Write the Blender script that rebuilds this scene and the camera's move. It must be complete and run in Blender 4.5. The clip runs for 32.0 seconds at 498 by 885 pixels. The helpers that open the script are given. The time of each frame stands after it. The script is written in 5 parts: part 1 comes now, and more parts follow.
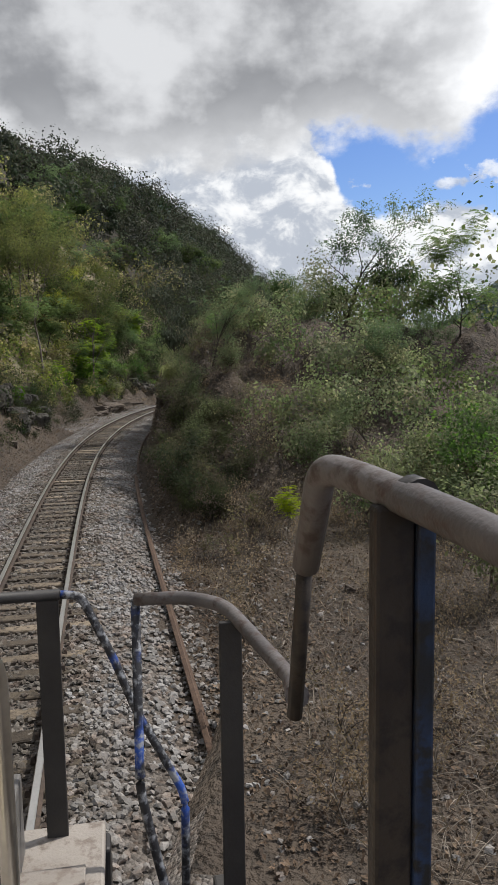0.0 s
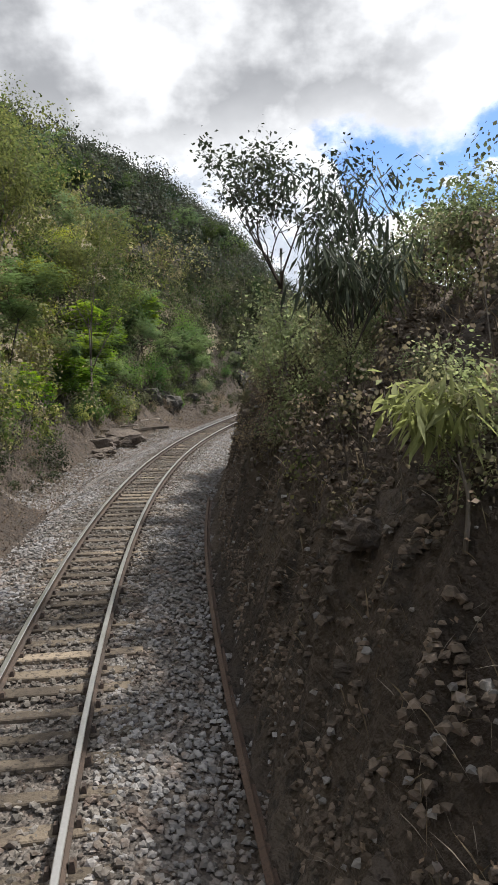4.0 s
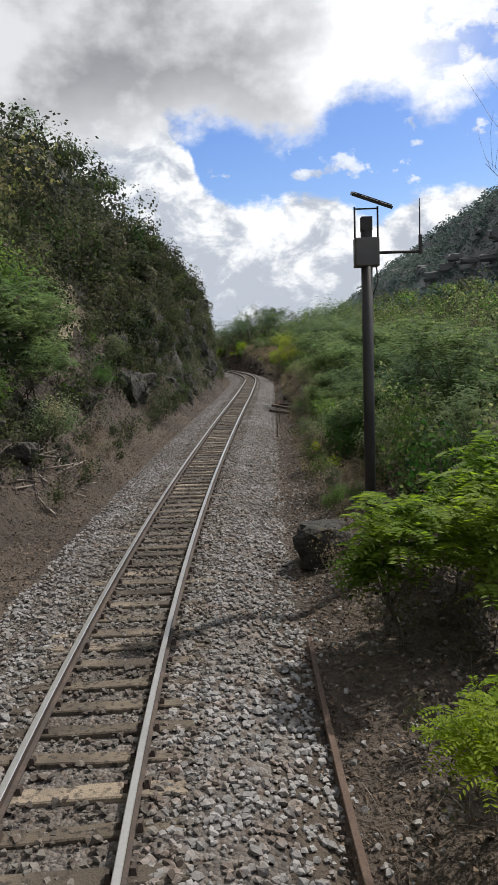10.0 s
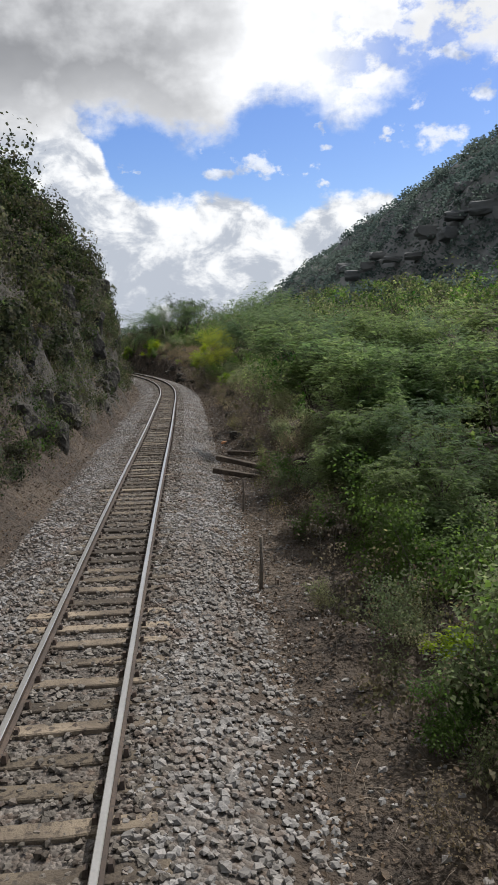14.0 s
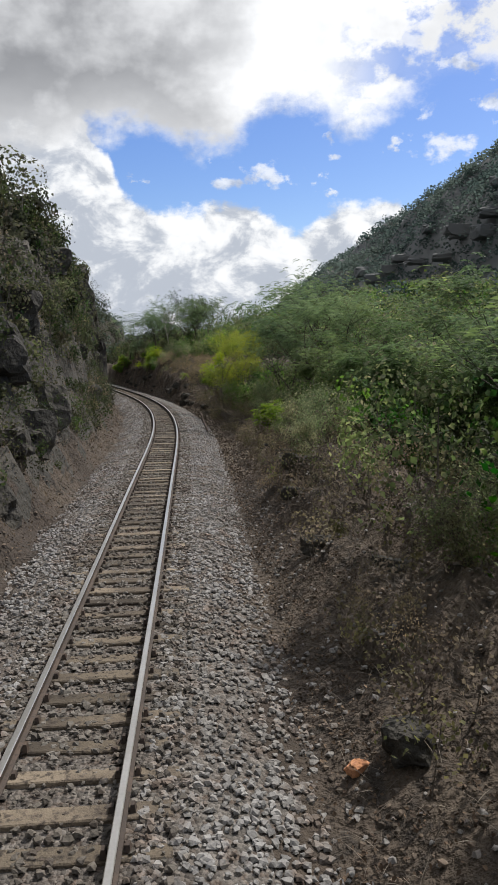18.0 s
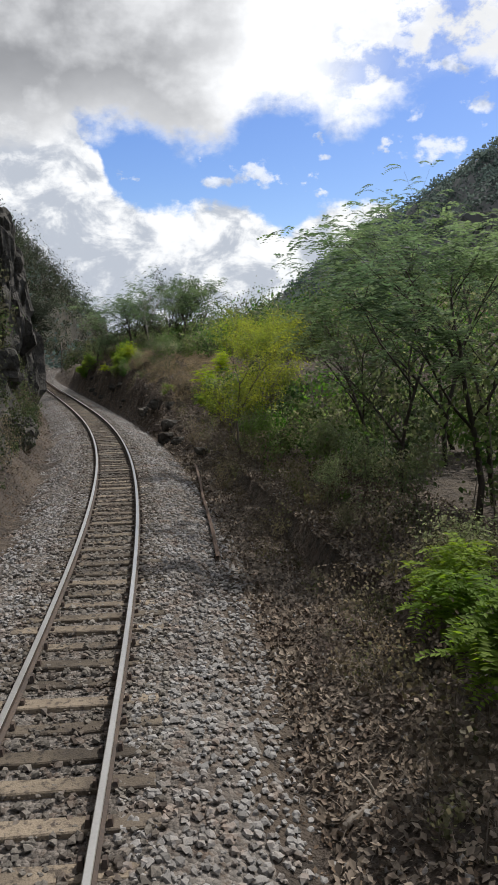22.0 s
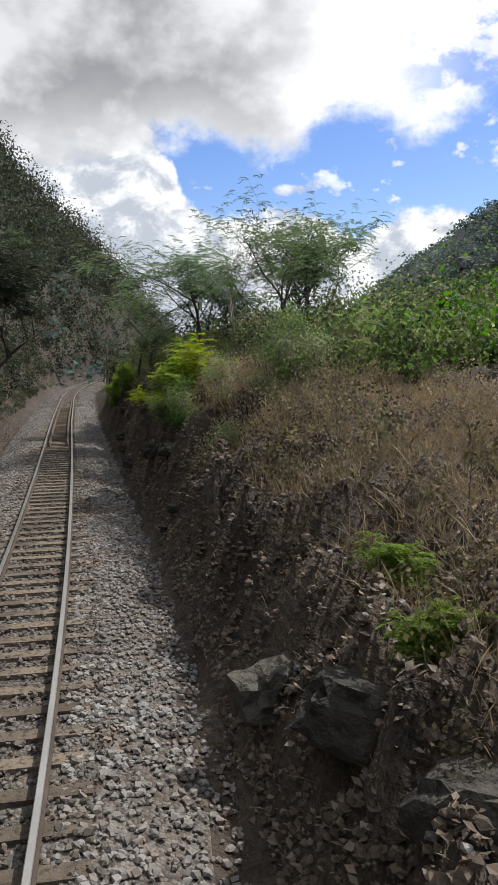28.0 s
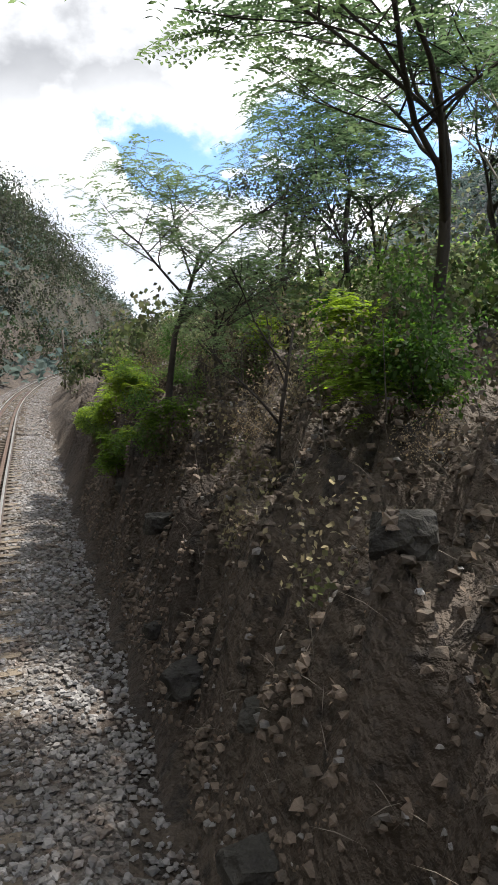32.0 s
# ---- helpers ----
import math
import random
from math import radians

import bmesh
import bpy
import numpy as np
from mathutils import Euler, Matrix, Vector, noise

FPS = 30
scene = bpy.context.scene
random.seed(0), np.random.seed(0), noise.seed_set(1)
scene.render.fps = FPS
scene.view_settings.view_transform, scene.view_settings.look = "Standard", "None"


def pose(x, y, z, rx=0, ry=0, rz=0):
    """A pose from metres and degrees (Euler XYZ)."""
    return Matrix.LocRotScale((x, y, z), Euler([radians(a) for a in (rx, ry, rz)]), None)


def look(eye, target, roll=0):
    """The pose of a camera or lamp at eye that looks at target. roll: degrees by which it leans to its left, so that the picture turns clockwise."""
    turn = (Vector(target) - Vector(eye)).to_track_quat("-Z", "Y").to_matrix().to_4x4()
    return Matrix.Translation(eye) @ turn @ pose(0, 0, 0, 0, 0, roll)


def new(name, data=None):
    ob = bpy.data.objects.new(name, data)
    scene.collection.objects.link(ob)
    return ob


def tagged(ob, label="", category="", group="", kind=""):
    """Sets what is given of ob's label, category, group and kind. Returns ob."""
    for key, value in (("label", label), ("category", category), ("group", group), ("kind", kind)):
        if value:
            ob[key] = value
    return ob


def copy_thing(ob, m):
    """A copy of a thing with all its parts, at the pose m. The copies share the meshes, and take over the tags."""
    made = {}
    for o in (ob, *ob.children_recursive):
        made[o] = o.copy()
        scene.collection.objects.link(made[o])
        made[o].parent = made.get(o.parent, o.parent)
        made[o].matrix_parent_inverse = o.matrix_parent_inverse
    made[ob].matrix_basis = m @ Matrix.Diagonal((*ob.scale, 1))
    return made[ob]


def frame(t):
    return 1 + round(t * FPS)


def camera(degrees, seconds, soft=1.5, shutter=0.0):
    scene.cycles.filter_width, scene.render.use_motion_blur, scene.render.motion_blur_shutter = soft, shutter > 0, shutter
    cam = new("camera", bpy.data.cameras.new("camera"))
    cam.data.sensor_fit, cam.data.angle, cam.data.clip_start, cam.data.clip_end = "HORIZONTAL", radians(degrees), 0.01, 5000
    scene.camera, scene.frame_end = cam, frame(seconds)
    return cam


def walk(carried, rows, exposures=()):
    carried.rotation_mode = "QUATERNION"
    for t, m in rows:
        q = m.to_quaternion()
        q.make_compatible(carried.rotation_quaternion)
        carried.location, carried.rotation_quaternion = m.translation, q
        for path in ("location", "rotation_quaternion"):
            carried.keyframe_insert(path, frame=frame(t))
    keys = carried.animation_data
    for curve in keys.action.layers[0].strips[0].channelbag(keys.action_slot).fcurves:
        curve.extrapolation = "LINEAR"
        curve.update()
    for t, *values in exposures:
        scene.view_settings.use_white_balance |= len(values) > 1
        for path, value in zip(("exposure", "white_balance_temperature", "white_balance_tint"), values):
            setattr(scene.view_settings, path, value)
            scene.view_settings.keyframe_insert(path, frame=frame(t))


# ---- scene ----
EXPOSURES = [(0.0, -0.12, 6350, 10), (2.0, 0.08, 6350, 10), (4.0, 0.42, 6350, 10), (6.0, 0.27, 6350, 10), (8.5, -0.02, 6350, 10), (20.0, -0.1, 6350, 10), (24.0, 0.0, 6350, 10), (28.0, 0.05, 6350, 10), (30.0, 0.28, 6350, 10), (32.0, 0.85, 6350, 10)]
cam = camera(37.69, 32.0, soft=1.25)
PATH = [
    (0.0, look((1.175, 0.344, 3.470), (0.140, 10.224, 2.325), -0.86)),
    (0.5, look((0.425, 2.851, 3.470), (-0.630, 12.733, 2.353), -0.34)),
    (1.0, look((-0.344, 5.351, 3.470), (-1.349, 15.238, 2.356), 0.20)),
    (1.5, look((-1.122, 7.848, 3.470), (-2.168, 17.743, 2.473), -0.19)),
    (2.0, look((-1.900, 10.346, 3.470), (-3.026, 20.248, 2.634), -0.61)),
    (2.5, look((-2.673, 12.849, 3.470), (-3.850, 22.748, 2.685), -0.84)),
    (3.0, look((-3.436, 15.356, 3.470), (-4.631, 25.247, 2.608), -0.93)),
    (3.5, look((-4.183, 17.871, 3.470), (-5.332, 27.752, 2.448), -0.97)),
    (4.0, look((-4.909, 20.393, 3.470), (-6.024, 30.266, 2.336), -1.45)),
    (4.5, look((-5.604, 22.917, 3.470), (-6.673, 32.773, 2.157), -1.66)),
    (5.0, look((-6.259, 25.435, 3.470), (-7.295, 35.289, 2.121), -1.64)),
    (5.5, look((-6.868, 27.948, 3.470), (-7.878, 37.816, 2.211), -1.42)),
    (6.0, look((-7.424, 30.456, 3.470), (-8.394, 40.344, 2.331), -1.15)),
    (6.5, look((-7.926, 32.963, 3.470), (-8.814, 42.864, 2.381), -1.02)),
    (7.0, look((-8.371, 35.466, 3.470), (-9.134, 45.373, 2.346), -1.04)),
    (7.5, look((-8.757, 37.965, 3.470), (-9.383, 47.878, 2.313), -1.22)),
    (8.0, look((-9.084, 40.459, 3.470), (-9.422, 50.382, 2.283), -1.12)),
    (8.5, look((-9.352, 42.949, 3.470), (-9.297, 52.879, 2.295), -1.62)),
    (9.0, look((-9.557, 45.435, 3.470), (-9.215, 55.357, 2.263), -1.54)),
    (9.5, look((-9.700, 47.918, 3.470), (-9.139, 57.820, 2.190), -2.06)),
    (10.0, look((-9.779, 50.395, 3.470), (-9.057, 60.281, 2.151), -2.17)),
    (10.5, look((-9.792, 52.864, 3.470), (-8.906, 62.748, 2.241), -1.81)),
    (11.0, look((-9.741, 55.327, 3.470), (-8.661, 65.199, 2.290), -1.31)),
    (11.5, look((-9.635, 57.786, 3.470), (-8.375, 67.627, 2.211), -1.91)),
    (12.0, look((-9.484, 60.241, 3.470), (-8.035, 70.049, 2.171), -1.63)),
    (12.5, look((-9.299, 62.705, 3.470), (-7.687, 72.476, 2.079), -1.67)),
    (13.0, look((-9.086, 65.196, 3.470), (-7.326, 74.938, 2.062), -1.45)),
    (13.5, look((-8.853, 67.711, 3.470), (-7.026, 77.444, 2.083), -1.50)),
    (14.0, look((-8.605, 70.249, 3.470), (-6.693, 79.969, 2.105), -1.32)),
    (14.5, look((-8.343, 72.811, 3.470), (-6.338, 82.516, 2.128), -0.95)),
    (15.0, look((-8.070, 75.398, 3.470), (-6.007, 85.094, 2.159), -0.55)),
    (15.5, look((-7.791, 78.008, 3.470), (-5.744, 87.714, 2.205), -0.28)),
    (16.0, look((-7.505, 80.642, 3.470), (-5.558, 90.376, 2.266), -0.17)),
    (16.5, look((-7.214, 83.292, 3.470), (-5.347, 93.030, 2.171), -0.60)),
    (17.0, look((-6.917, 85.955, 3.470), (-5.102, 95.700, 2.148), -1.18)),
    (17.5, look((-6.613, 88.630, 3.470), (-4.776, 98.370, 2.146), -1.20)),
    (18.0, look((-6.303, 91.318, 3.470), (-4.482, 101.071, 2.219), -1.09)),
    (18.5, look((-5.990, 94.020, 3.470), (-4.210, 103.788, 2.275), -1.02)),
    (19.0, look((-5.675, 96.736, 3.470), (-3.894, 106.501, 2.256), -0.98)),
    (19.5, look((-5.364, 99.467, 3.470), (-3.590, 109.232, 2.248), -0.98)),
    (20.0, look((-5.057, 102.212, 3.470), (-3.271, 111.971, 2.214), -0.84)),
    (20.5, look((-4.759, 104.941, 3.470), (-2.947, 114.690, 2.180), -0.64)),
    (21.0, look((-4.469, 107.623, 3.470), (-2.616, 117.364, 2.171), -0.99)),
    (21.5, look((-4.185, 110.259, 3.470), (-2.281, 119.994, 2.204), -0.64)),
    (22.0, look((-3.904, 112.848, 3.470), (-1.923, 122.568, 2.205), -0.52)),
    (22.5, look((-3.626, 115.394, 3.470), (-1.577, 125.113, 2.313), -0.42)),
    (23.0, look((-3.360, 117.900, 3.470), (-1.280, 127.627, 2.440), 0.08)),
    (23.5, look((-3.114, 120.366, 3.470), (-0.991, 130.100, 2.611), 0.28)),
    (24.0, look((-2.896, 122.793, 3.470), (-0.786, 132.541, 2.752), 0.22)),
    (24.5, look((-2.707, 125.230, 3.470), (-0.751, 135.018, 2.859), -0.28)),
    (25.0, look((-2.550, 127.726, 3.470), (-0.660, 137.527, 2.865), -0.51)),
    (25.5, look((-2.431, 130.280, 3.470), (-0.530, 140.074, 2.775), -0.48)),
    (26.0, look((-2.353, 132.892, 3.470), (-0.453, 142.674, 2.633), -0.35)),
    (26.5, look((-2.320, 135.560, 3.470), (-0.519, 145.347, 2.480), -0.29)),
    (27.0, look((-2.338, 138.284, 3.470), (-0.747, 148.090, 2.324), -0.32)),
    (27.5, look((-2.409, 141.061, 3.470), (-1.087, 150.901, 2.275), -0.04)),
    (28.0, look((-2.533, 143.891, 3.470), (-1.453, 153.764, 2.304), -0.07)),
    (28.5, look((-2.709, 146.743, 3.470), (-1.725, 156.621, 2.266), -0.17)),
    (29.0, look((-2.934, 149.587, 3.470), (-2.072, 159.475, 2.250), -0.48)),
    (29.5, look((-3.200, 152.422, 3.470), (-2.519, 162.330, 2.301), -0.50)),
    (30.0, look((-3.498, 155.246, 3.470), (-2.907, 165.169, 2.380), -0.70)),
    (30.5, look((-3.820, 158.061, 3.470), (-2.840, 167.950, 2.357), -1.26)),
    (31.0, look((-4.155, 160.867, 3.470), (-2.652, 170.673, 2.206), -2.11)),
    (31.5, look((-4.498, 163.669, 3.470), (-2.678, 173.405, 2.091), -3.44)),
    (32.0, look((-4.846, 166.467, 3.470), (-3.186, 176.232, 2.096), -1.97)),
]
walk(cam, PATH, EXPOSURES)

# ---- world, sun ----
SUN_AZ, SUN_EL = 56.0, 54.0    # degrees: to the right of +y, above the horizon


def nd(tree, kind, **values):
    n = tree.nodes.new(kind)
    for key, value in values.items():
        n.inputs[key].default_value = value
    return n


def calc(tree, op, a, b=None, c=None, clamp=False):
    n = tree.nodes.new("ShaderNodeMath")
    n.operation, n.use_clamp = op, clamp
    for i, v in enumerate((a, b, c)):
        if v is None:
            continue
        if isinstance(v, (int, float)):
            n.inputs[i].default_value = v
        else:
            tree.links.new(v, n.inputs[i])
    return n.outputs[0]


def smooth(tree, v, lo, hi):
    n = tree.nodes.new("ShaderNodeMapRange")
    n.interpolation_type = "SMOOTHSTEP"
    n.inputs["From Min"].default_value, n.inputs["From Max"].default_value = lo, hi
    tree.links.new(v, n.inputs["Value"])
    return n.outputs["Result"]


def mixed(tree, fac, a, b):
    n = tree.nodes.new("ShaderNodeMix")
    n.data_type = "RGBA"
    for sock, v in ((n.inputs[0], fac), (n.inputs[6], a), (n.inputs[7], b)):
        if isinstance(v, (int, float)):
            sock.default_value = v
        elif isinstance(v, tuple):
            sock.default_value = (*v, 1.0)
        else:
            tree.links.new(v, sock)
    return n.outputs[2]


def noise_of(tree, vec, scale, detail=5.0, rough=0.55, distortion=0.0):
    n = nd(tree, "ShaderNodeTexNoise", Scale=scale, Detail=detail, Roughness=rough, Distortion=distortion)
    if vec is not None:
        tree.links.new(vec, n.inputs["Vector"])
    return n.outputs[0]


def curve_of(tree, v, points, lo, hi, out):
    """A smooth height over an angle: points of (angle, value), value in 0 to out."""
    t = calc(tree, "DIVIDE", calc(tree, "SUBTRACT", v, lo), hi - lo, clamp=True)
    n = tree.nodes.new("ShaderNodeFloatCurve")
    c = n.mapping.curves[0]
    xs = [((a - lo) / (hi - lo), b / out) for a, b in points]
    c.points[0].location, c.points[1].location = xs[0], xs[-1]
    for q in xs[1:-1]:
        c.points.new(*q)
    n.mapping.update()
    tree.links.new(t, n.inputs["Value"])
    return calc(tree, "MULTIPLY", n.outputs[0], out)


def build_sky():
    world = bpy.data.worlds.new("sky")
    scene.world = world
    world.use_nodes = True
    w = world.node_tree
    w.nodes.clear()
    co = nd(w, "ShaderNodeTexCoord").outputs["Generated"]
    sep = nd(w, "ShaderNodeSeparateXYZ")
    w.links.new(co, sep.inputs[0])
    deg = 180 / math.pi
    az = calc(w, "MULTIPLY", calc(w, "ARCTAN2", sep.outputs[0], sep.outputs[1]), deg)
    el = calc(w, "MULTIPLY", calc(w, "ARCSINE", sep.outputs[2]), deg)
    flat = nd(w, "ShaderNodeCombineXYZ")
    w.links.new(az, flat.inputs[0])
    w.links.new(calc(w, "MULTIPLY", el, 1.35), flat.inputs[1])
    p = flat.outputs[0]
    broad = noise_of(w, p, 0.085, 5.0, 0.5)
    puffs = noise_of(w, p, 0.42, 8.0, 0.6)
    wisps = noise_of(w, p, 0.19, 7.0, 0.62)
    fine = noise_of(w, p, 0.75, 6.0, 0.6)
    # low bank of cumulus: its top over the azimuth
    top = curve_of(w, az, [(-60, 16), (-24, 17), (-3, 17.5), (0, 15.2), (2.2, 11.3), (6, 10.6), (9, 11.2), (12, 10.3),
                           (14, 8.9), (17, 10.4), (21, 11), (25, 8), (32, 6), (60, 9)], -60, 60, 40)
    lift = calc(w, "MULTIPLY", calc(w, "SUBTRACT", puffs, 0.5), 3.4)
    low = smooth(w, calc(w, "ADD", calc(w, "SUBTRACT", top, el), lift), -0.25, 0.75)
    # the grey layer overhead: its lower edge over the azimuth
    base = curve_of(w, az, [(-60, 12), (-4, 14.5), (3, 15.6), (7, 14.9), (10, 15.2), (12.5, 17.3), (16, 17.6), (19, 15.8),
                            (21.5, 16.6), (24, 17.8), (30, 19.5), (38, 19), (60, 16)], -60, 60, 40)
    sag = calc(w, "MULTIPLY", calc(w, "SUBTRACT", wisps, 0.5), 7.5)
    high = smooth(w, calc(w, "ADD", calc(w, "SUBTRACT", el, base), sag), -0.9, 1.8)
    rent = calc(w, "MULTIPLY", smooth(w, noise_of(w, p, 0.21, 7.0, 0.62), 0.47, 0.60), smooth(w, az, 15, 23))
    high = calc(w, "MULTIPLY", high, calc(w, "SUBTRACT", 1.0, calc(w, "MULTIPLY", rent, 0.85)))
    # small clouds in the blue gap
    specks = smooth(w, noise_of(w, p, 0.33, 7.0, 0.58), 0.62, 0.70)
    for ca, ce, wa, we in ((12.2, 12.9, 2.3, 1.1), (9.3, 12.4, 1.6, 0.5), (25.4, 14.2, 2.4, 1.4), (28.5, 12.6, 1.8, 1.0), (17.6, 13.9, 0.7, 0.4), (30.0, 19.0, 2.2, 1.2), (24.0, 16.4, 0.8, 0.6),
                           (26.5, 19.5, 2.6, 0.9), (23.0, 21.0, 1.6, 1.5), (28.6, 16.8, 1.2, 0.7), (22.0, 18.6, 1.0, 0.6)):
        da = calc(w, "DIVIDE", calc(w, "SUBTRACT", az, ca), wa)
        de = calc(w, "DIVIDE", calc(w, "SUBTRACT", el, ce), we)
        rad = calc(w, "SQRT", calc(w, "ADD", calc(w, "MULTIPLY", da, da), calc(w, "MULTIPLY", de, de)))
        puff = smooth(w, calc(w, "ADD", calc(w, "SUBTRACT", 0.75, rad), calc(w, "MULTIPLY", calc(w, "SUBTRACT", fine, 0.5), 3.2)), -0.1, 0.7)
        specks = calc(w, "MAXIMUM", specks, puff)
    cover = calc(w, "MAXIMUM", calc(w, "MAXIMUM", low, high), calc(w, "MULTIPLY", specks, 0.75))
    # shading of the clouds: grey bellies, white towards the sun
    shade = smooth(w, calc(w, "ADD", broad, calc(w, "MULTIPLY", calc(w, "SUBTRACT", puffs, 0.5), 0.16)), 0.38, 0.62)
    sunny = smooth(w, calc(w, "SUBTRACT", az, calc(w, "MULTIPLY", el, 0.1)), -1, 13)
    deck_mix = calc(w, "ADD", calc(w, "MULTIPLY", shade, 0.62), calc(w, "MULTIPLY", sunny, 0.75), clamp=True)
    over = calc(w, "ADD", calc(w, "SUBTRACT", el, base), calc(w, "MULTIPLY", calc(w, "SUBTRACT", broad, 0.5), 9.0))
    rim = calc(w, "SUBTRACT", 1.0, smooth(w, over, -1.0, 5.5))
    deck_mix = calc(w, "MAXIMUM", deck_mix, calc(w, "MULTIPLY", rim, calc(w, "ADD", 0.45, calc(w, "MULTIPLY", shade, 0.6))))
    deck = mixed(w, deck_mix, (0.34, 0.345, 0.36), (1.12, 1.12, 1.12))
    billow = noise_of(w, p, 0.24, 9.0, 0.62, 0.4)
    depth = calc(w, "DIVIDE", calc(w, "SUBTRACT", top, el), 9.0, clamp=True)
    belly = smooth(w, calc(w, "SUBTRACT", calc(w, "ADD", billow, calc(w, "MULTIPLY", calc(w, "SUBTRACT", puffs, 0.5), 0.5)), calc(w, "MULTIPLY", depth, 0.16)), 0.33, 0.55)
    heap = mixed(w, belly, (0.56, 0.60, 0.67), (1.10, 1.10, 1.09))
    cloud = mixed(w, high, heap, deck)
    sky = nd(w, "ShaderNodeTexSky")
    sky.sky_type, sky.sun_disc = "NISHITA", False
    sky.sun_elevation, sky.sun_rotation = radians(SUN_EL), radians(SUN_AZ)
    sky.air_density, sky.dust_density, sky.ozone_density = 1.0, 0.6, 1.6
    clear = nd(w, "ShaderNodeBackground", Strength=0.14)
    rich = nd(w, "ShaderNodeHueSaturation", Saturation=1.3, Hue=0.516)
    w.links.new(sky.outputs[0], rich.inputs["Color"])
    w.links.new(rich.outputs[0], clear.inputs[0])
    white = nd(w, "ShaderNodeBackground", Strength=1.0)
    w.links.new(cloud, white.inputs[0])
    both = nd(w, "ShaderNodeMixShader")
    w.links.new(cover, both.inputs[0])
    w.links.new(clear.outputs[0], both.inputs[1])
    w.links.new(white.outputs[0], both.inputs[2])
    out = nd(w, "ShaderNodeOutputWorld")
    w.links.new(both.outputs[0], out.inputs[0])


build_sky()
sun = new("sun", bpy.data.lights.new("sun", "SUN"))
sun.data.energy, sun.data.angle, sun.data.color = 4.6, radians(1.0), (1.0, 0.94, 0.85)
sa, se = radians(SUN_AZ), radians(SUN_EL)
sun.matrix_world = look((0, 0, 60), (-math.sin(sa) * math.cos(se), -math.cos(sa) * math.cos(se), 60 - math.sin(se)))


# ---- materials ----
def material(name, colours, scales=(0.6, 9.0), rough=0.85, metal=0.0, bump=0.3, bump_scale=40.0, island=0.0, thing=0.0,
             translucent=0.0, deep=0.02, spec=0.3, balance=(0.38, 0.62), grain=0.35, gravel=0.0, crowns=False):
    """Two or three base colours mixed by noise at two scales in metres of the world; island, thing: how far pieces differ; crowns: each crown of a wood has its own tone."""
    m = bpy.data.materials.new(name)
    m.use_nodes = True
    t = m.node_tree
    t.nodes.clear()
    geo = nd(t, "ShaderNodeNewGeometry")
    pos = geo.outputs["Position"]
    big = smooth(t, noise_of(t, pos, scales[0], 4.0), *balance)
    small = noise_of(t, pos, scales[1], 6.0, 0.6)
    col = mixed(t, big, colours[0], colours[1])
    if len(colours) > 2:
        col = mixed(t, smooth(t, small, 0.47, 0.66), col, colours[2])
    value = calc(t, "ADD", 1 - grain / 2, calc(t, "MULTIPLY", small, grain))
    if gravel:
        cells = nd(t, "ShaderNodeTexVoronoi", Scale=gravel)
        t.links.new(pos, cells.inputs["Vector"])
        tone = nd(t, "ShaderNodeSeparateColor")
        t.links.new(cells.outputs["Color"], tone.inputs[0])
        value = calc(t, "MULTIPLY", value, calc(t, "ADD", 0.55, calc(t, "MULTIPLY", tone.outputs[0], 0.95)))
    if island:
        value = calc(t, "MULTIPLY", value, calc(t, "ADD", 1 - island / 2, calc(t, "MULTIPLY", geo.outputs["Random Per Island"], island)))
    if thing:
        info = nd(t, "ShaderNodeObjectInfo")
        value = calc(t, "MULTIPLY", value, calc(t, "ADD", 1 - thing / 2, calc(t, "MULTIPLY", info.outputs["Random"], thing)))
    hsv = nd(t, "ShaderNodeHueSaturation")
    if crowns:
        tone, tint = nd(t, "ShaderNodeAttribute"), nd(t, "ShaderNodeAttribute")
        tone.attribute_name, tint.attribute_name = "tone", "tint"
        value = calc(t, "MULTIPLY", value, calc(t, "ADD", 1.0, tone.outputs["Fac"]))
        t.links.new(calc(t, "ADD", 0.5, calc(t, "MULTIPLY", tint.outputs["Fac"], 0.035)), hsv.inputs["Hue"])
        t.links.new(calc(t, "ADD", 1.0, calc(t, "MULTIPLY", tint.outputs["Fac"], 0.28)), hsv.inputs["Saturation"])
    t.links.new(value, hsv.inputs["Value"])
    t.links.new(col, hsv.inputs["Color"])
    col = hsv.outputs[0]
    b = nd(t, "ShaderNodeBsdfPrincipled", Roughness=rough, Metallic=metal)
    b.inputs["Specular IOR Level"].default_value = spec
    t.links.new(col, b.inputs["Base Color"])
    if bump:
        bn = nd(t, "ShaderNodeBump", Strength=bump, Distance=deep)
        height = noise_of(t, pos, bump_scale, 4.0)
        if gravel:
            height = calc(t, "SUBTRACT", calc(t, "MULTIPLY", height, 0.4), cells.outputs["Distance"])
        t.links.new(height, bn.inputs["Height"])
        t.links.new(bn.outputs[0], b.inputs["Normal"])
    last = b.outputs[0]
    if translucent:
        tr = nd(t, "ShaderNodeBsdfTranslucent")
        bright = nd(t, "ShaderNodeHueSaturation", Saturation=1.15, Value=1.5)
        t.links.new(col, bright.inputs["Color"])
        t.links.new(bright.outputs[0], tr.inputs[0])
        mx = nd(t, "ShaderNodeMixShader", Fac=translucent)
        t.links.new(last, mx.inputs[1])
        t.links.new(tr.outputs[0], mx.inputs[2])
        last = mx.outputs[0]
    o = nd(t, "ShaderNodeOutputMaterial")
    t.links.new(last, o.inputs[0])
    return m


